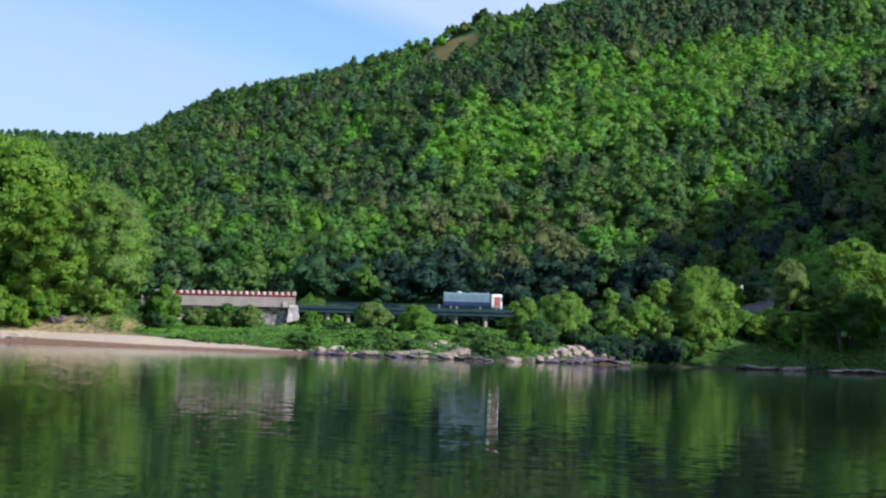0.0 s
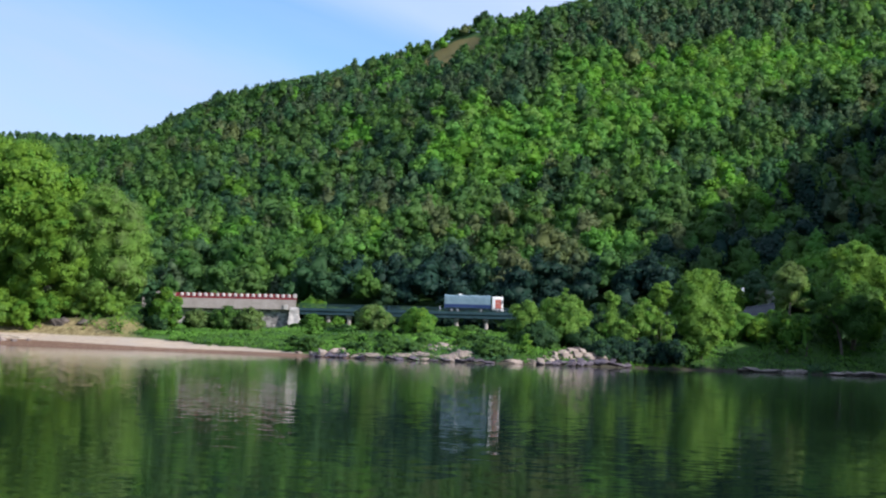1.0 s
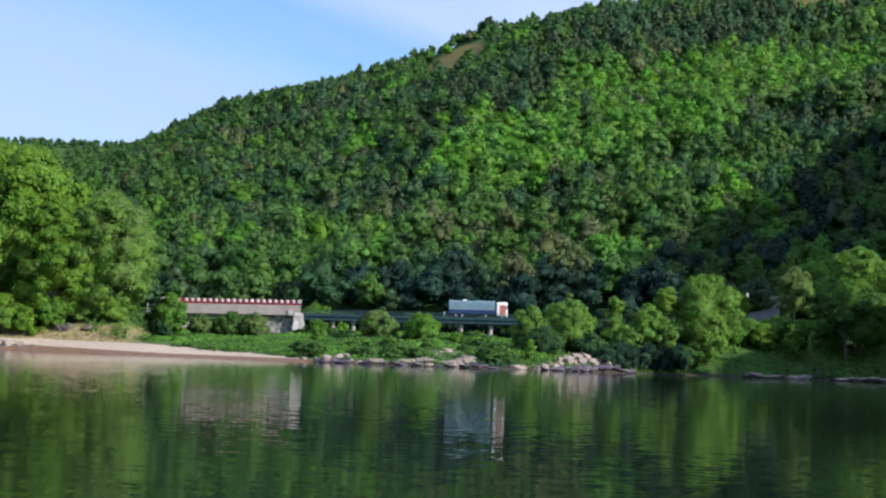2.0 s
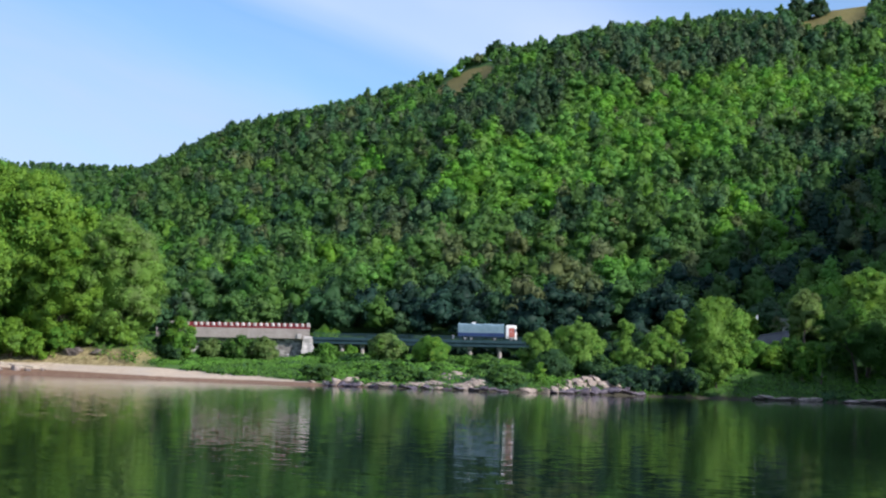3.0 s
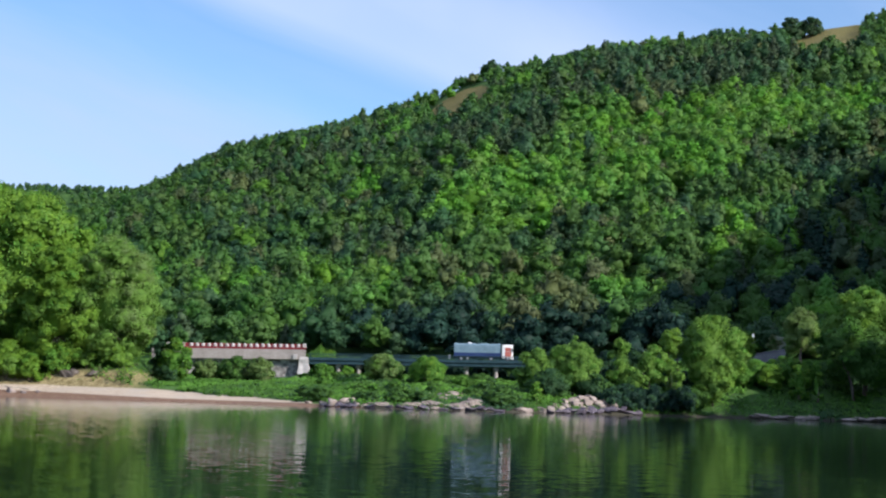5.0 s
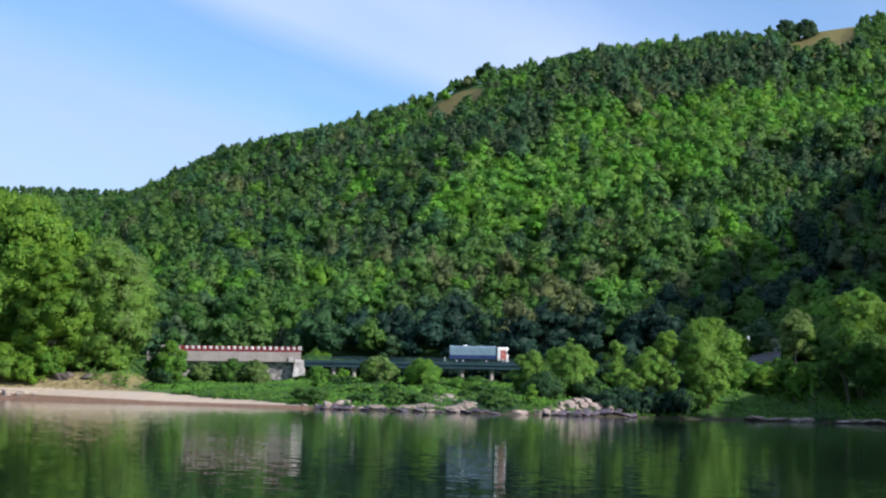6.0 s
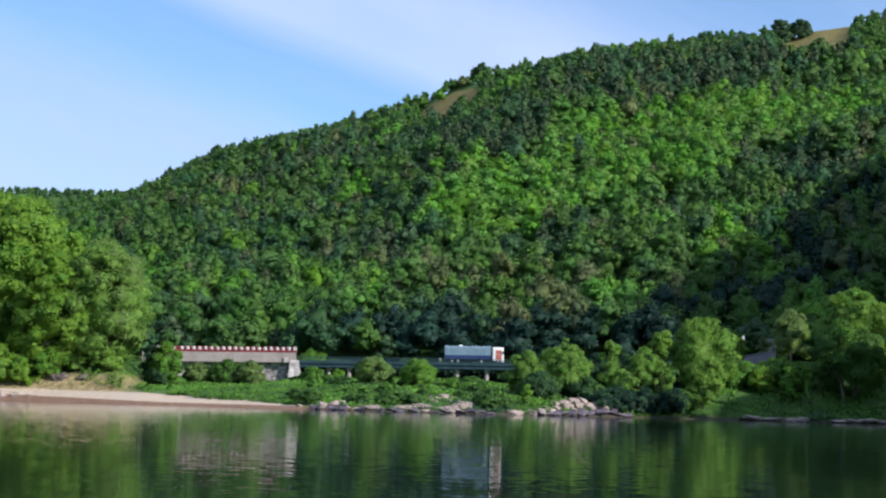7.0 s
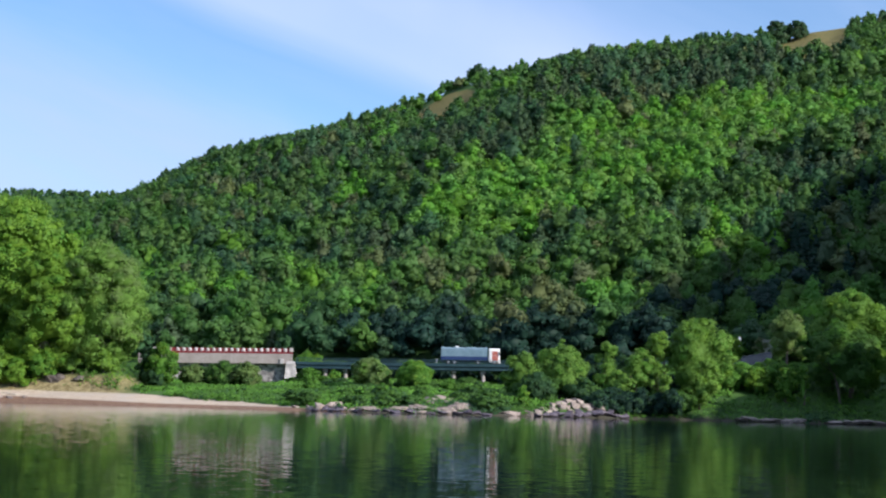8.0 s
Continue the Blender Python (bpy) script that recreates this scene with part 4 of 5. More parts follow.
plant("bush", "bright green bush at the edge of the shade", 67.1, 289, 10.3, 2.1, (BRIGHT, YELLOW), 188, 0.03, 10, stems=3, category="bush")
plant("bush", "small bright green bush at the edge of the shade", 70.0, 288, 10.9, 1.4, (BRIGHT, YELLOW), 189, 0.03, 8, stems=2, category="bush", gaps=0.1)
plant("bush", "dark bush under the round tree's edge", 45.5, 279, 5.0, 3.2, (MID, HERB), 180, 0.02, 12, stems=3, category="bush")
# the shore's deep shade is put into these bushes' leaf colour
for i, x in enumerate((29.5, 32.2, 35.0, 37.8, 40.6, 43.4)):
    plant("bush", "low bush over the water's edge, coloured dark for the shade", x, float(shore_y(x)) + 2.2, 4.6 + 0.8 * (i % 2), 2.6, (SPRUCE_SHADE, DARK), 680 + i, 0.0, 9, stems=2, category="bush", group="bushes over the dark shore")
plant("lone_tree", "dark rounded tree on the bare hilltop", 153.8, 684, 178.6, 5.8, (DARK, PINE), 81, -0.14, 18, leaf=0.3, cover=1.1)
plant("lone_tree", "smaller dark rounded tree on the bare hilltop", 162.9, 684, 178.6, 5.3, (DARK, PINE), 82, -0.14, 18, leaf=0.3, cover=1.1)
plant("lone_tree", "dark bent tree above the dry clearing", 18.4, 692, gz(18.4, 692) + 9.0, 3.0, (PINE, DARK), 83, 0.3, 9, leaf=0.35, lean=1.0)


def herbage():
    """Low plants over the bank, too many to count."""
    rng = np.random.default_rng(9)
    n = 46000
    x, y = rng.uniform(-115, 115, n), rng.uniform(244, 349, n)
    s = y - shore_y(x)
    z = land(x, y)
    top = np.interp(x, [-62, -52, -15], [2.9, 2.0, 0.3]) + (grain(x / 4, y / 4, 21) - 0.5) * 0.6
    ok = (s > np.where(x < -14, 2.0, 0.4)) & (z > np.where(x < -14, top, 0.12)) & (grain(x / 6, y / 6, 22) > 0.16)
    ok &= ~((x < -54) & (y < 290) & (grain(x / 3, y / 3, 29) > 0.42))
    ok &= ~((y > 314) & (x < -27.5) & (x > -50))
    ok &= ~((y > 331.5) & (y < 343) & (x < -27))
    x, y, z = x[ok], y[ok], z[ok]
    n, k = len(x), 7
    size = (0.14 + 0.22 * grain(x / 7, y / 7, 23) ** 1.5)[:, None] * rng.uniform(0.7, 1.3, (n, k))
    t = rng.uniform(0, 6.283, (n, k))
    q = rng.uniform(0, 0.9, (n, k))
    base = np.stack([x[:, None] + np.cos(t) * q, y[:, None] + np.sin(t) * q, z[:, None] + rng.uniform(0.0, 3.0, (n, k)) * size - 0.05], -1)
    nrm = rng.normal(size=(n, k, 3)) * 0.6 + np.array([0.1, -0.5, 0.8])
    nrm /= np.linalg.norm(nrm, axis=-1, keepdims=True)
    a = np.cross(nrm, rng.normal(size=(n, k, 3)))
    a /= np.linalg.norm(a, axis=-1, keepdims=True)
    b = np.cross(nrm, a)
    a, b = a * size[..., None], b * size[..., None]
    Q = np.stack([base - a - b * 0.5, base + a * 0.9 - b * 0.4, base + b], 2)
    tone = 0.7 * grain(x / 9, y / 9, 24) + 0.3 * grain(x / 3, y / 3, 25) + rng.normal(size=n) * 0.1 + 0.22 * smooth(-58, -48, x) * smooth(16, 8, x) * smooth(285, 300, y)
    kind = np.where(tone > 0.63, BRIGHT, np.where(tone > 0.36, HERB, np.where(tone > 0.18, MID, DARK)))
    # shade along the lower bank, painted as DARK plants near the shore
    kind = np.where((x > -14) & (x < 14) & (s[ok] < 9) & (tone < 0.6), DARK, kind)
    kind = np.where((x < -54) & (y < 293), np.where(tone > 0.45, YELLOW, np.where(tone > 0.3, OLIVE, HERB)), kind)
    soft = unit(nrm * 0.6 + np.array([0.0, -0.25, 0.75]) + np.stack([np.cos(t), np.sin(t), 0 * t], -1) * q[..., None] * 0.5)
    Q = np.where((np.cross(Q[:, :, 1] - Q[:, :, 0], Q[:, :, 2] - Q[:, :, 0]) * soft).sum(-1)[..., None, None] < 0, Q[:, :, ::-1], Q)
    V = Q.reshape(-1, 3)
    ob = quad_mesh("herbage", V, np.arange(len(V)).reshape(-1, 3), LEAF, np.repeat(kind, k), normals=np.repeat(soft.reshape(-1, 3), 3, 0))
    tagged(ob, "lush green low plants covering the river bank", "herbs", kind="stuff")


herbage()


# ---------------------------------------------------------------- rocks
def rock_mesh(seed, flat, mat):
    rng = np.random.default_rng(seed)
    bm = bmesh.new()
    bmesh.ops.create_icosphere(bm, subdivisions=3, radius=1.0)
    cuts = [Vector(rng.normal(size=3)).normalized() for _ in range(9)]
    for v in bm.verts:
        p = v.co.copy()
        for c in cuts:
            d = p.dot(c)
            if d > 0.52:
                p -= c * (d - 0.52) * 0.97
        p *= 1.12 + 0.16 * noise.noise(v.co * 2.1 + Vector((seed, 0, 0))) + 0.05 * noise.noise(v.co * 6.0)
        v.co = Vector((p.x, p.y, p.z * flat))
    me = bpy.data.meshes.new("rock")
    bm.to_mesh(me)
    bm.free()
    me.materials.append(mat)
    return me


def ledge_mesh(seed, mat):
    """A long uneven ledge of layered rock."""
    bm = bmesh.new()
    bmesh.ops.create_icosphere(bm, subdivisions=4, radius=1.0)
    off = Vector((seed * 3.7, seed, 0))
    for v in bm.verts:
        p = v.co
        step = math.floor((p.z * 0.5 + 0.5) * 3 + noise.noise(p * 1.7 + off)) / 3 - 0.5
        out = 1 + 0.3 * noise.noise(p * 1.6 + off) + 0.12 * noise.noise(p * 5 + off)
        v.co = Vector((p.x * out, p.y * out, (0.55 * p.z + 0.45 * 2 * step) * (1 + 0.35 * noise.noise(Vector((p.x * 2.2, p.y * 2.2, seed))))))
    me = bpy.data.meshes.new("ledge")
    bm.to_mesh(me)
    bm.free()
    me.materials.append(mat)
    return me


ROUND = [rock_mesh(i, 0.75, ROCK) for i in range(5)]
SLAB = [rock_mesh(20 + i, 0.3, ROCK) for i in range(4)]
WET = [rock_mesh(40 + i, 0.5, ROCK_DARK) for i in range(4)]
BROWN = [rock_mesh(60 + i, 0.7, ROCK_BROWN) for i in range(3)]


def rock(x, inland, size, meshes, seed, label, group, wide=1.0, lift=0.0):
    rng = np.random.default_rng(seed)
    y = float(shore_y(x)) + inland
    ob = new("rock", meshes[int(rng.integers(len(meshes)))])
    z = max(gz(x, y), -0.1)
    ob.matrix_world = Matrix.Translation((x, y, z + lift + size * 0.16)) @ Euler((rng.normal() * 0.12, rng.normal() * 0.12, rng.normal() * 0.5)).to_matrix().to_4x4() @ Matrix.Diagonal((size * wide, size * 0.9, size * rng.uniform(0.85, 1.15), 1))
    return tagged(ob, label, "rock", group)


g = "boulders beside the sand spit"
for i, (x, q, s, kind) in enumerate(((-18.6, 1.0, 0.9, ROUND), (-17.0, 1.4, 1.25, ROUND), (-15.0, 2.2, 1.6, ROUND), (-16.0, 0.6, 1.0, WET), (-14.3, 0.6, 1.2, WET), (-13.2, 1.2, 0.8, ROUND))):
    rock(x, q, s, kind, 300 + i, "pale angular boulder on the shore" if kind is ROUND else "dark wet boulder in the water's edge", g)
g = "rock ledges below the bridge"
LEDGE = [ledge_mesh(i, ROCK) for i in range(3)]
for i, (x, q, lx, ly, lz) in enumerate(((-9.2, 1.6, 2.3, 1.0, 0.42), (-4.4, 2.0, 2.0, 0.9, 0.38), (-1.2, 3.0, 2.0, 1.0, 0.42), (2.8, 1.8, 2.4, 1.2, 0.6), (5.2, 3.2, 1.4, 1.1, 0.95))):
    ob = new("rock_ledge", LEDGE[i % 3])
    y = float(shore_y(x)) + q
    ob.matrix_world = Matrix.Translation((x, y, gz(x, y) + 0.15)) @ Euler((0.08, 0.05 * (-1) ** i, 0.25 * math.sin(i * 2.0))).to_matrix().to_4x4() @ Matrix.Diagonal((lx, ly, lz, 1))
    tagged(ob, "long pale layered rock ledge between green plants", "rock", g)
for i, (x, q, s, kind, w) in enumerate(((-11.6, 0.8, 0.6, ROUND, 1.4), (-6.2, 0.8, 0.7, WET, 1.6), (-0.8, 0.7, 0.8, SLAB, 1.5), (3.6, 0.6, 1.2, SLAB, 1.6), (6.4, 0.8, 1.0, WET, 1.5), (6.6, 4.6, 1.0, ROUND, 1.1), (8.4, 0.9, 0.8, WET, 1.7), (-1.4, 11.6, 0.8, ROUND, 1.3), (0.2, 12.6, 0.9, ROUND, 1.3), (1.4, 11.4, 0.95, ROUND, 1.1), (2.4, 12.8, 1.0, ROUND, 1.3), (3.6, 11.8, 0.85, ROUND, 1.2), (4.6, 12.6, 0.85, ROUND, 1.4), (0.8, 9.0, 0.7, ROUND, 1.6), (3.2, 9.4, 0.8, SLAB, 1.8))):
    rock(x, q, s, kind, 330 + i, "pale rock beside the ledges" if kind is not WET else "dark wet rock at the waterline", g, w)
g = "boulder shore"
for i, (x, q, s, kind, w) in enumerate(((13.6, 0.7, 0.95, ROUND, 1.5), (15.3, 0.6, 0.6, ROUND, 1.0), (17.2, 0.8, 0.9, ROUND, 1.4), (18.8, 1.0, 1.0, ROUND, 1.1), (20.2, 1.6, 1.2, ROUND, 1.0), (21.6, 2.4, 1.1, ROUND, 1.2),
                                       (22.4, 0.9, 1.1, WET, 1.3), (23.4, 2.6, 1.3, ROUND, 1.1), (24.6, 1.4, 1.0, ROUND, 1.2), (25.4, 3.0, 1.2, ROUND, 1.0), (26.0, 0.8, 1.2, WET, 1.4), (27.2, 2.4, 1.2, ROUND, 1.1),
                                       (28.6, 3.4, 1.4, ROUND, 0.9), (29.4, 1.6, 1.1, ROUND, 1.1), (28.4, 0.5, 1.1, WET, 1.6), (31.0, 0.7, 1.1, WET, 1.8), (20.0, 0.5, 0.9, WET, 1.3), (33.2, 0.6, 0.9, WET, 1.7), (19.6, 3.2, 0.9, ROUND, 1.1),
                                       (21.4, 4.4, 1.2, ROUND, 1.1), (23.0, 4.6, 1.3, ROUND, 1.0), (24.6, 4.2, 1.2, ROUND, 1.2), (26.3, 4.4, 1.3, ROUND, 1.0), (27.9, 4.6, 1.2, ROUND, 1.2), (29.4, 4.0, 1.35, ROUND, 1.0))):
    rock(x, q, s * (1.12 if kind is ROUND else 1.2), kind, 360 + i, "pale sunlit boulder on the shore" if kind is ROUND else "dark purple-grey wet boulder at the waterline", g, w)
for i, x in enumerate((18.2, 21.2, 23.6, 25.0, 27.2, 29.8, 32.2, 34.6)):
    rock(x, 0.1 + 0.3 * (i % 2), 1.0 + 0.2 * (i % 3), WET, 440 + i, "dark purple-grey wet boulder at the waterline", g, 1.2)
g = "rock ledges below the bridge"
for i, x in enumerate((-17.6, -15.4, -11.0, -8.0, -4.8, -2.2, 0.8, 2.6, 5.0, 7.2, 9.4)):
    rock(x, 0.2 + 0.3 * (i % 2), 0.65 + 0.15 * (i % 3), WET, 460 + i, "dark wet rock at the waterline", g, 1.6)
g = "flat ledges on the shaded shore"
for i, x in enumerate((56.4, 58.6, 60.8, 63.0, 65.2, 67.2, 73.4, 75.6, 77.8, 80.0, 82.4)):
    rock(x, 0.4 + 0.4 * (i % 2), 1.25, SLAB, 390 + i, "pale flat rock ledge at the shaded waterline", g, 1.7)
def driftwood(x, inland, length, turn, seed):
    rng = np.random.default_rng(seed)
    y = float(shore_y(x)) + inland
    bm = bmesh.new()
    limb(bm, rng, (0, 0, 0), (0.15 * length, 0.1, length), 0.26, 0.12, 0.05, 7, 8)
    limb(bm, rng, (0.05 * length, 0, 0.5 * length), (0.3, 0.5, 0.75 * length), 0.1, 0.04, 0.05, 3, 6)
    ob = part("driftwood_log", bm, BARK_PALE, smooth_shade=True)
    ob.matrix_world = Matrix.Translation((x, y, gz(x, y) + 0.16)) @ Euler((0, math.pi / 2 - 0.02, turn)).to_matrix().to_4x4()
    tagged(ob, "bleached driftwood log lying on the sand", "driftwood", "driftwood on the beach")


BARK_PALE = material("bleached_wood", ((0.26, 0.21, 0.16), (0.38, 0.32, 0.25), (0.48, 0.42, 0.34)), 1.2, 0.85, 0.03)
for i, (x, q, length, turn) in enumerate(((-81.2, 9.6, 5.0, 0.15), (-78.2, 10.6, 4.4, -0.25), (-80.2, 12.0, 5.6, 0.3), (-74.7, 9.0, 3.4, -0.1), (-82.2, 11.2, 4.0, -0.4), (-73.2, 8.4, 2.6, 0.2))):
    driftwood(x, q, length, turn, 1 + i)
for i, (x, q, s, w) in enumerate(((-69.0, 17.6, 1.5, 1.5), (-67.2, 18.0, 1.3, 1.0), (-63.4, 18.2, 1.2, 1.1), (-74.6, 16.4, 1.0, 1.5))):
    rock(x, q, s, BROWN, 480 + i, "dark brown boulder at the top of the beach", "boulders under the bank trees", w)
g = "stones on the beach"
for i, (x, q, s) in enumerate(((-78.0, 4.0, 0.7), (-75.5, 5.0, 0.9), (-73.2, 4.6, 0.6), (-70.6, 5.5, 0.5), (-21.2, 3.0, 0.5))):
    rock(x, q, s, ROUND, 410 + i, "pale stone lying on the sand beach", g, 1.5)


# ---------------------------------------------------------------- the road gallery on its stone wall
def gallery():
    g = thing("road_gallery", Matrix.Translation((-47.5, 333, 4.0)), "long concrete road edge on a rubble wall with red band", "retaining wall")
    W, base = Matrix.Translation((47.5, -333, -4.0)), -29.0
    tilt = lambda x: (x - base) * 0.017

    def put(name, bm, mat, label=""):
        bm.transform(W)
        return part(name, bm, mat, g, label)
    put("stone_wall", box(bmesh.new(), -62, -30.0, 333.9, 336.6, 3.0, 9.3, 0.03, tilt), MASONRY, "grey rubble masonry wall")
    bm = bmesh.new()
    box(bm, -62, -29.0, 332.55, 333.05, 9.35, 11.5, 0.04, tilt)
    put("fascia", bm, CONCRETE, "pinkish-grey weathered concrete edge beam")
    put("slab", box(bmesh.new(), -62, -29.05, 333.052, 337.0, 9.302, 9.75, 0.0, tilt), CONCRETE)
    put("ledge", box(bmesh.new(), -55, -29.0, 332.5, 333.34, 11.503, 11.92, 0.03, tilt), RED_PAINT, "red-painted kerb")
    put("parapet", box(bmesh.new(), -55, -29.0, 333.35, 333.7, 11.503, 12.62, 0.03, tilt), RED_PAINT, "faded dark red parapet")
    put("end_block", box(bmesh.new(), -60.5, -55.01, 332.5, 333.9, 11.503, 12.7, 0.08, tilt), CONCRETE, "plain grey concrete end block")
    put("end_post", box(bmesh.new(), -29.7, -28.9, 332.45, 333.3, 11.93, 12.75, 0.06, taper=0.05), WHITEWASH, "whitewashed end post")
    put("kerb_stone", box(bmesh.new(), -31.6, -30.7, 332.2, 332.54, 9.3, 10.4, 0.1), WHITEWASH, "white stone")
    bm = bmesh.new()
    box(bm, -30.75, -27.9, 331.9, 334.5, 3.0, 9.3, 0.0, taper=0.42)
    bmesh.ops.subdivide_edges(bm, edges=bm.edges[:], cuts=7, use_grid_fill=True)
    for v in bm.verts:                         # rough stone under the whitewash
        v.co += Vector((noise.noise(v.co * 0.9), noise.noise(v.co * 0.8 + Vector((3, 0, 9))), 0.4 * noise.noise(v.co * 0.7))) * 0.26
    put("end_pillar", bm, WHITEWASH, "whitewashed battered stone pillar")
    put("pillar_cap", box(bmesh.new(), -30.3, -28.4, 332.3, 334.2, 9.302, 9.9, 0.08, taper=0.12), WHITEWASH)
    for i in range(19):
        x = -30.6 - 1.28 * i
        bm = lathe(bmesh.new(), [(0.34, 0), (0.4, 0.05), (0.4, 0.35), (0.36, 0.55), (0.25, 0.68), (0.1, 0.74)], 12)
        bm.transform(Matrix.Translation((x, 332.92, 11.922 + tilt(x))))
        put("bollard", bm, WHITEWASH, "white rounded concrete bollard")


gallery()


# ---------------------------------------------------------------- the bridge
def bridge():
    x0, x1 = -28.4, 56.0
    zc = lambda x: float(road_z(x))
    b = thing("road_bridge", Matrix.Translation((10, 337, 5)), "blue-green steel girder road bridge on concrete piers", "bridge")
    W = Matrix.Translation((-10, -337, -5))

    def put(name, bm, mat, label="", parent=b):
        bm.transform(W)
        return part(name, bm, mat, parent, label)
    put("deck", box(bmesh.new(), x0, 15, 333.2, 341.6, -0.35, 0.0, 0, zc), ASPHALT)
    put("deck", box(bmesh.new(), 15.002, x1, 333.2, 341.6, -0.35, 0.0, 0, zc), ASPHALT)
    for y in (333.5, 337.2, 341.0):
        for a, c in ((x0, 15), (15.002, x1)):
            bm = bmesh.new()
            box(bm, a, c, y - 0.03, y + 0.03, -1.15, -0.42, 0, zc)
            box(bm, a, c, y - 0.22, y + 0.22, -1.22, -1.152, 0, zc)
            box(bm, a, c, y - 0.22, y + 0.22, -0.418, -0.352, 0, zc)
            put("girder", bm, STEEL_GREEN)
    for y in (333.3, 341.5):
        for a, c in ((x0, 15), (15.002, x1)):
            bm = bmesh.new()
            box(bm, a, c, y - 0.08, y + 0.08, 0.002, 0.2, 0, zc)
            out = -0.11 if y < 337 else 0.11
            box(bm, a, c, y + out - 0.025, y + out + 0.025, -0.42, 0.2, 0, zc)
            put("kerb", bm, STEEL_GREEN)
            for h in (0.5, 0.78, 1.06):
                put("rail", box(bmesh.new(), a, c, y - 0.03, y + 0.03, h - 0.035, h + 0.035, 0, zc), STEEL_GREEN)
        for x in np.arange(x0 + 0.4, x1, 2.1):
            put("rail_post", box(bmesh.new(), x - 0.045, x + 0.045, y - 0.07, y - 0.031, 0.2 + zc(x), 1.1 + zc(x), 0.0), STEEL_GREEN)
    for x in (-22.0, -17.6, -9.6, -2.0, 5.7, 12.1, 19.6, 27.0, 34.6, 42.0, 49.0):
        low = min(gz(x, 334.5), gz(x, 340)) - 0.4
        bm = bmesh.new()
        box(bm, x - 0.55, x + 0.55, 334.0, 341.0, zc(x) - 1.9, zc(x) - 1.225, 0.05)
        for y in (334.6, 340.0):
            rod(bm, (x, y, low), (x, y, zc(x) - 1.88), 0.48, 0.42, 12)
        put("pier", bm, CONCRETE)


bridge()
tagged(mesh_ob("road", [(-300, 337.02, 8.9), (-29.2, 337.02, 9.72), (-29.2, 344.5, 9.72), (-300, 344.5, 8.9)], [(0, 1, 2, 3)], ASPHALT), "grey asphalt road behind the parapet", "road", kind="structure")


# ---------------------------------------------------------------- the lorry on the bridge
def wheel_under(parent, x, y, r, wide):
    m = Matrix.Translation((x, y, r)) @ Euler((math.pi / 2, 0, 0)).to_matrix().to_4x4()
    w = part("wheel", lathe(bmesh.new(), [(r * 0.55, -wide / 2), (r * 0.92, -wide / 2), (r, -wide / 3), (r, wide / 3), (r * 0.92, wide / 2), (r * 0.55, wide / 2)], 20, m), RUBBER, parent)
    part("rim", lathe(bmesh.new(), [(r * 0.54, -wide / 2 - 0.01), (r * 0.54, wide / 2 + 0.01), (r * 0.2, wide / 2 + 0.04)], 16, m), GREY_METAL, w)


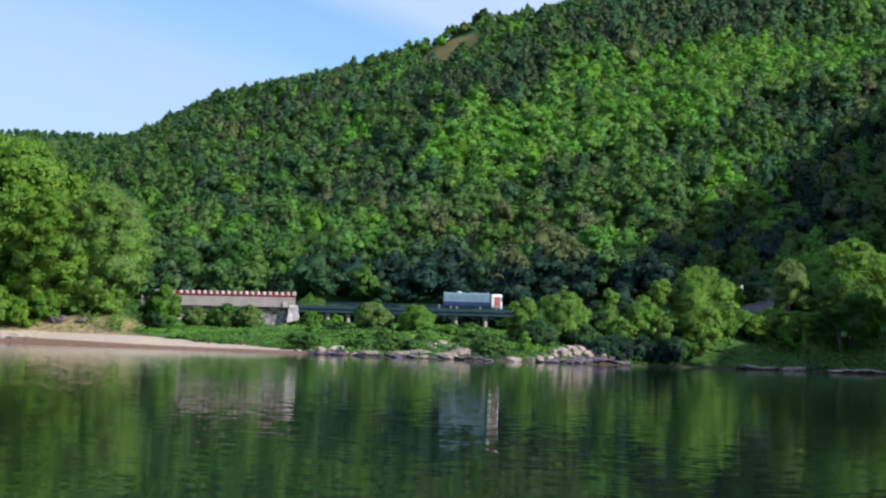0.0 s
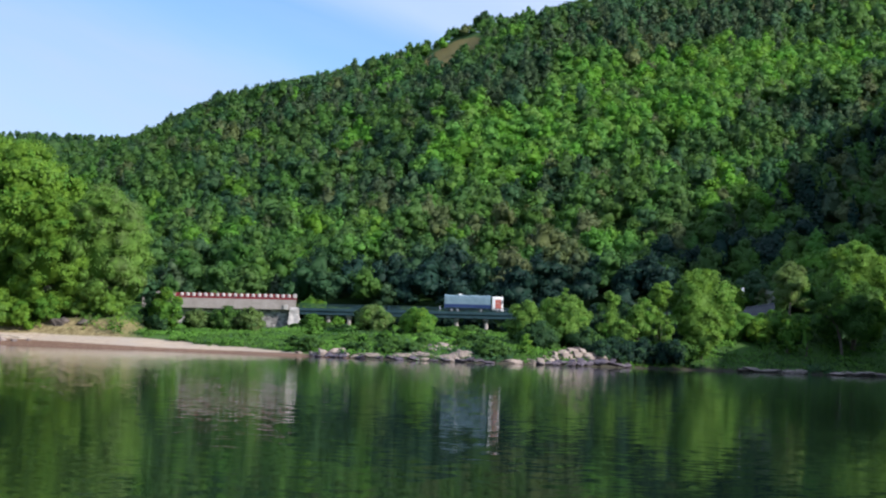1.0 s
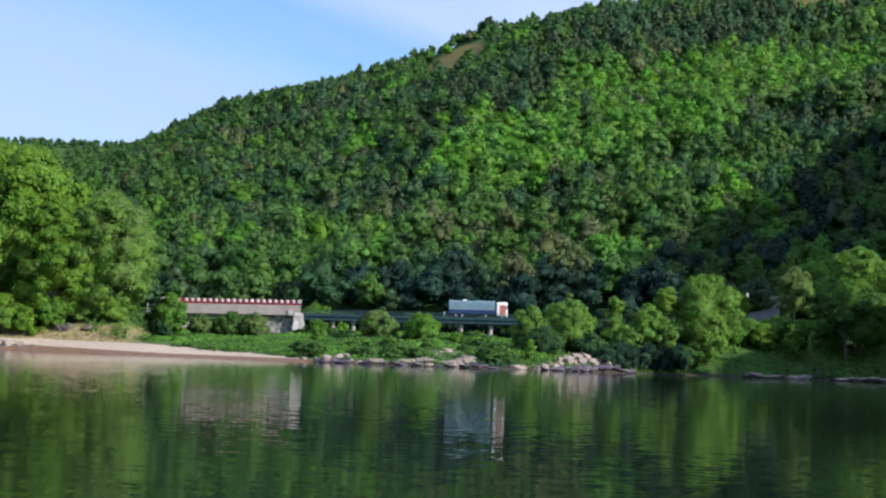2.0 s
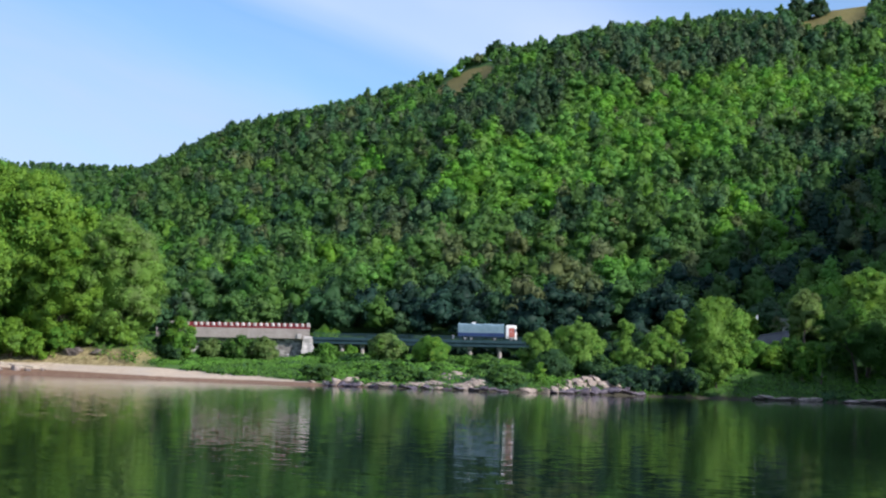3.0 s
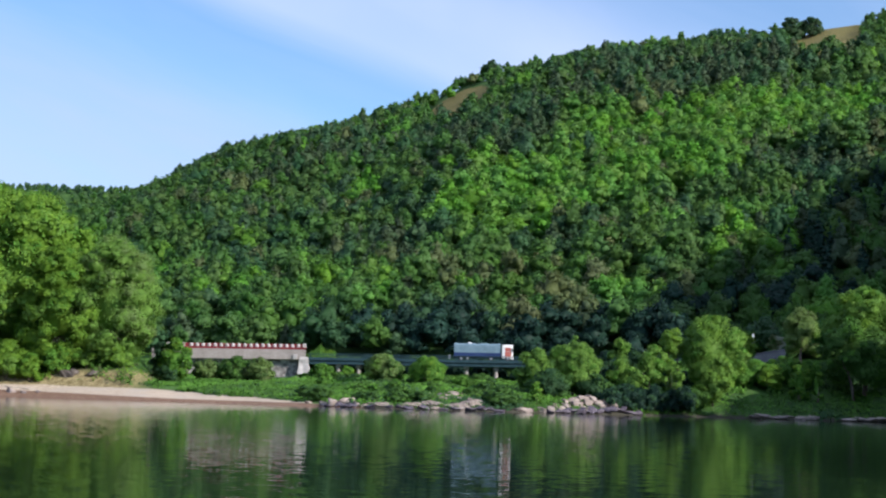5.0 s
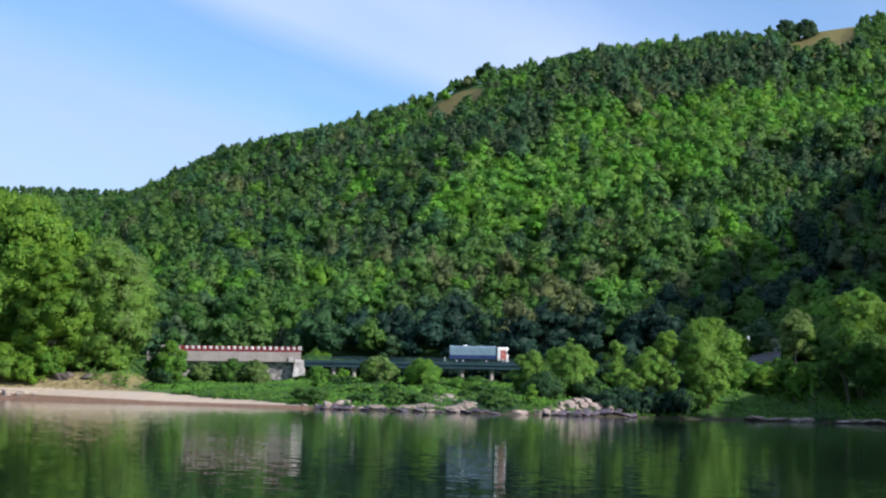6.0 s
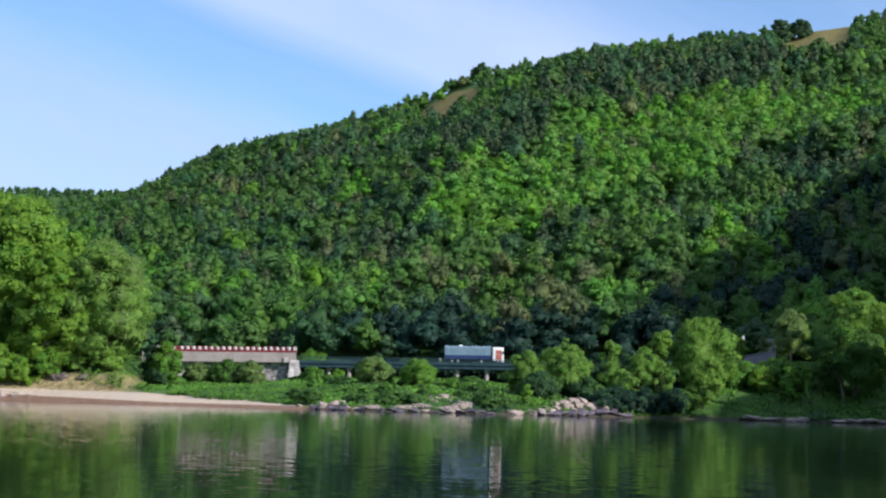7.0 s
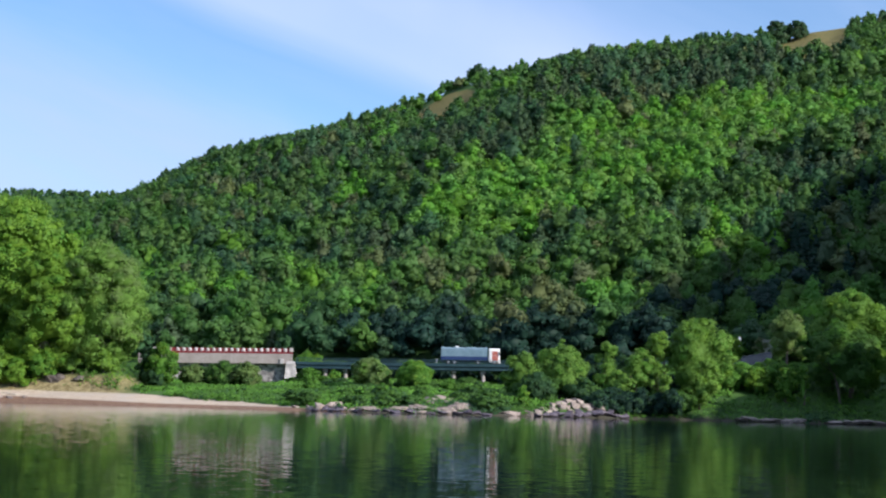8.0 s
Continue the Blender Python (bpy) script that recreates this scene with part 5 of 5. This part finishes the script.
def lorry():
    y = 335.6
    z = float(road_z(10.5)) + 0.02
    slope = math.atan(0.6 / 44)
    t = thing("lorry", Matrix.Translation((2.9, y, z - 0.09)) @ Euler((0, -slope, 0)).to_matrix().to_4x4(), "long lorry with grey-blue tarpaulin, white and red cab", "lorry")
    # cargo box: tarpaulin over hoops, with a slack roof
    bm = bmesh.new()
    n = 22
    prof = lambda k: 0.06 * math.sin(k * 2.1) + 0.05 * math.sin(k * 0.9 + 1)
    rings = []
    for i in range(n + 1):
        x, sag = 0.05 + 10.0 * i / n, 0.03 * math.sin(i * 1.7)
        top = 3.72 + prof(i)
        rings.append([bm.verts.new((x, sy, sz)) for sy, sz in ((-1.25, 1.75), (-1.27 - sag, 2.7), (-1.24, top - 0.25), (-0.9, top), (0, top + 0.1), (0.9, top), (1.24, top - 0.25), (1.27, 2.7), (1.25, 1.75))])
    for a, c in zip(rings, rings[1:]):
        for k in range(8):
            bm.faces.new((a[k], c[k], c[k + 1], a[k + 1]))
    bm.faces.new(rings[0])
    bm.faces.new(rings[-1][::-1])
    part("tarpaulin", bm, TARP, t, "grey-blue slack tarpaulin")
    part("spare_roll", rod(bmesh.new(), (3.1, -0.6, 3.86), (3.9, -0.6, 3.88), 0.16, 0.16, 10), WHITE_PAINT, t, "white rolled sheet on the roof")
    part("side_board", box(bmesh.new(), 0.0, 10.1, -1.29, -1.2, 0.95, 1.78, 0.02), NAVY, t, "dark blue side board")
    part("side_board", box(bmesh.new(), 0.0, 10.1, 1.2, 1.29, 0.95, 1.78, 0.02), NAVY, t)
    part("chassis", box(bmesh.new(), 0.0, 11.8, -0.5, 0.5, 0.7, 0.94, 0.02), RUBBER, t)
    part("bed", box(bmesh.new(), 0.0, 10.1, -1.19, 1.19, 0.95, 1.2, 0.02), GREY_METAL, t)
    # cab
    cab = part("cab", box(bmesh.new(), 10.35, 12.75, -1.24, 1.24, 0.62, 3.6, 0.28), WHITE_PAINT, t, "white rounded lorry cab")
    part("door", box(bmesh.new(), 11.05, 12.35, -1.275, -1.23, 0.95, 2.1, 0.015), CAB_RED, cab, "red lorry door")
    part("side_window", box(bmesh.new(), 11.05, 12.3, -1.272, -1.23, 2.15, 2.95, 0.015), CAB_RED, cab, "reddish reflecting side window")
    part("windscreen", box(bmesh.new(), 12.7, 12.78, -1.0, 1.0, 2.0, 3.0, 0.03), DARK_GLASS, cab)
    part("grille", box(bmesh.new(), 12.7, 12.79, -0.8, 0.8, 0.9, 1.7, 0.02), CAB_RED, cab)
    part("bumper", box(bmesh.new(), 12.3, 12.9, -1.24, 1.24, 0.4, 0.78, 0.06), WHITE_PAINT, cab)
    part("mirror", box(bmesh.new(), 12.55, 12.7, -1.5, -1.28, 2.1, 2.8, 0.04), RUBBER, cab)
    for x in (1.6, 2.9, 8.0, 11.6):
        for side in (-1.05, 1.05):
            wheel_under(t, x, side, 0.5, 0.32)


lorry()


# ---------------------------------------------------------------- road signs and walls up the bank
def sign(name, x, y, z, tall, wide, high, label):
    s = thing(name, Matrix.Translation((x, y, z)), label, "road sign")
    part("post", rod(bmesh.new(), (0, 0, -0.3), (0, 0, tall), 0.05, 0.05, 8), GREY_METAL, s)
    part("panel", box(bmesh.new(), -wide / 2, wide / 2, -0.09, -0.055, tall - high, tall + 0.02, 0.012), SIGN_GREY, s, "plain pale sign panel")
    return s


sign("road_sign", 66.6, 330.0, gz(66.6, 330.0), 17.7 - gz(66.6, 330.0), 0.5, 1.0, "pale road sign on a post above the bank")
sign("marker_sign", 2.0, 341.8, float(road_z(2.0)) - 0.3, 1.7, 0.34, 0.8, "pale narrow marker sign on the bridge rail")


MOSSY = material("mossy_concrete", ((0.10, 0.13, 0.06), (0.21, 0.22, 0.15), (0.34, 0.33, 0.27)), 0.5, 0.9, 0.06)


def bank_walls():
    w = thing("abutment", Matrix.Translation((67.6, 322, 8)), "stone abutment wall below the road, shade put into its dark blue", "wall")
    rise = lambda x: 0.2 * x
    part("wall", box(bmesh.new(), -5.0, 4.0, -0.8, 0.8, 0.0, 5.4, 0.06, rise), SHADED_STONE, w)
    part("coping", box(bmesh.new(), -5.1, 4.1, -0.95, 0.95, 5.403, 5.65, 0.03, rise), SHADED_STONE, w)
    low = gz(75.5, 339) - 1.0
    h = thing("slope_wall", Matrix.Translation((74.8, 340, low)), "weathered grey-green concrete slope wall behind the road", "wall")
    top = 17.8 - low
    bm = box(bmesh.new(), -2.0, 3.9, -0.7, 0.9, 0.0, top, 0.0, lambda x: 0.05 * x, taper=0.5)
    bmesh.ops.subdivide_edges(bm, edges=bm.edges[:], cuts=5, use_grid_fill=True)
    for v in bm.verts:
        v.co += Vector((noise.noise(v.co * 0.9), 0.5 * noise.noise(v.co * 0.7 + Vector((7, 0, 0))), noise.noise(v.co * 0.8 + Vector((0, 5, 0))))) * 0.45
    part("wall", bm, MOSSY, h, "grey-green weathered concrete with moss")


bank_walls()
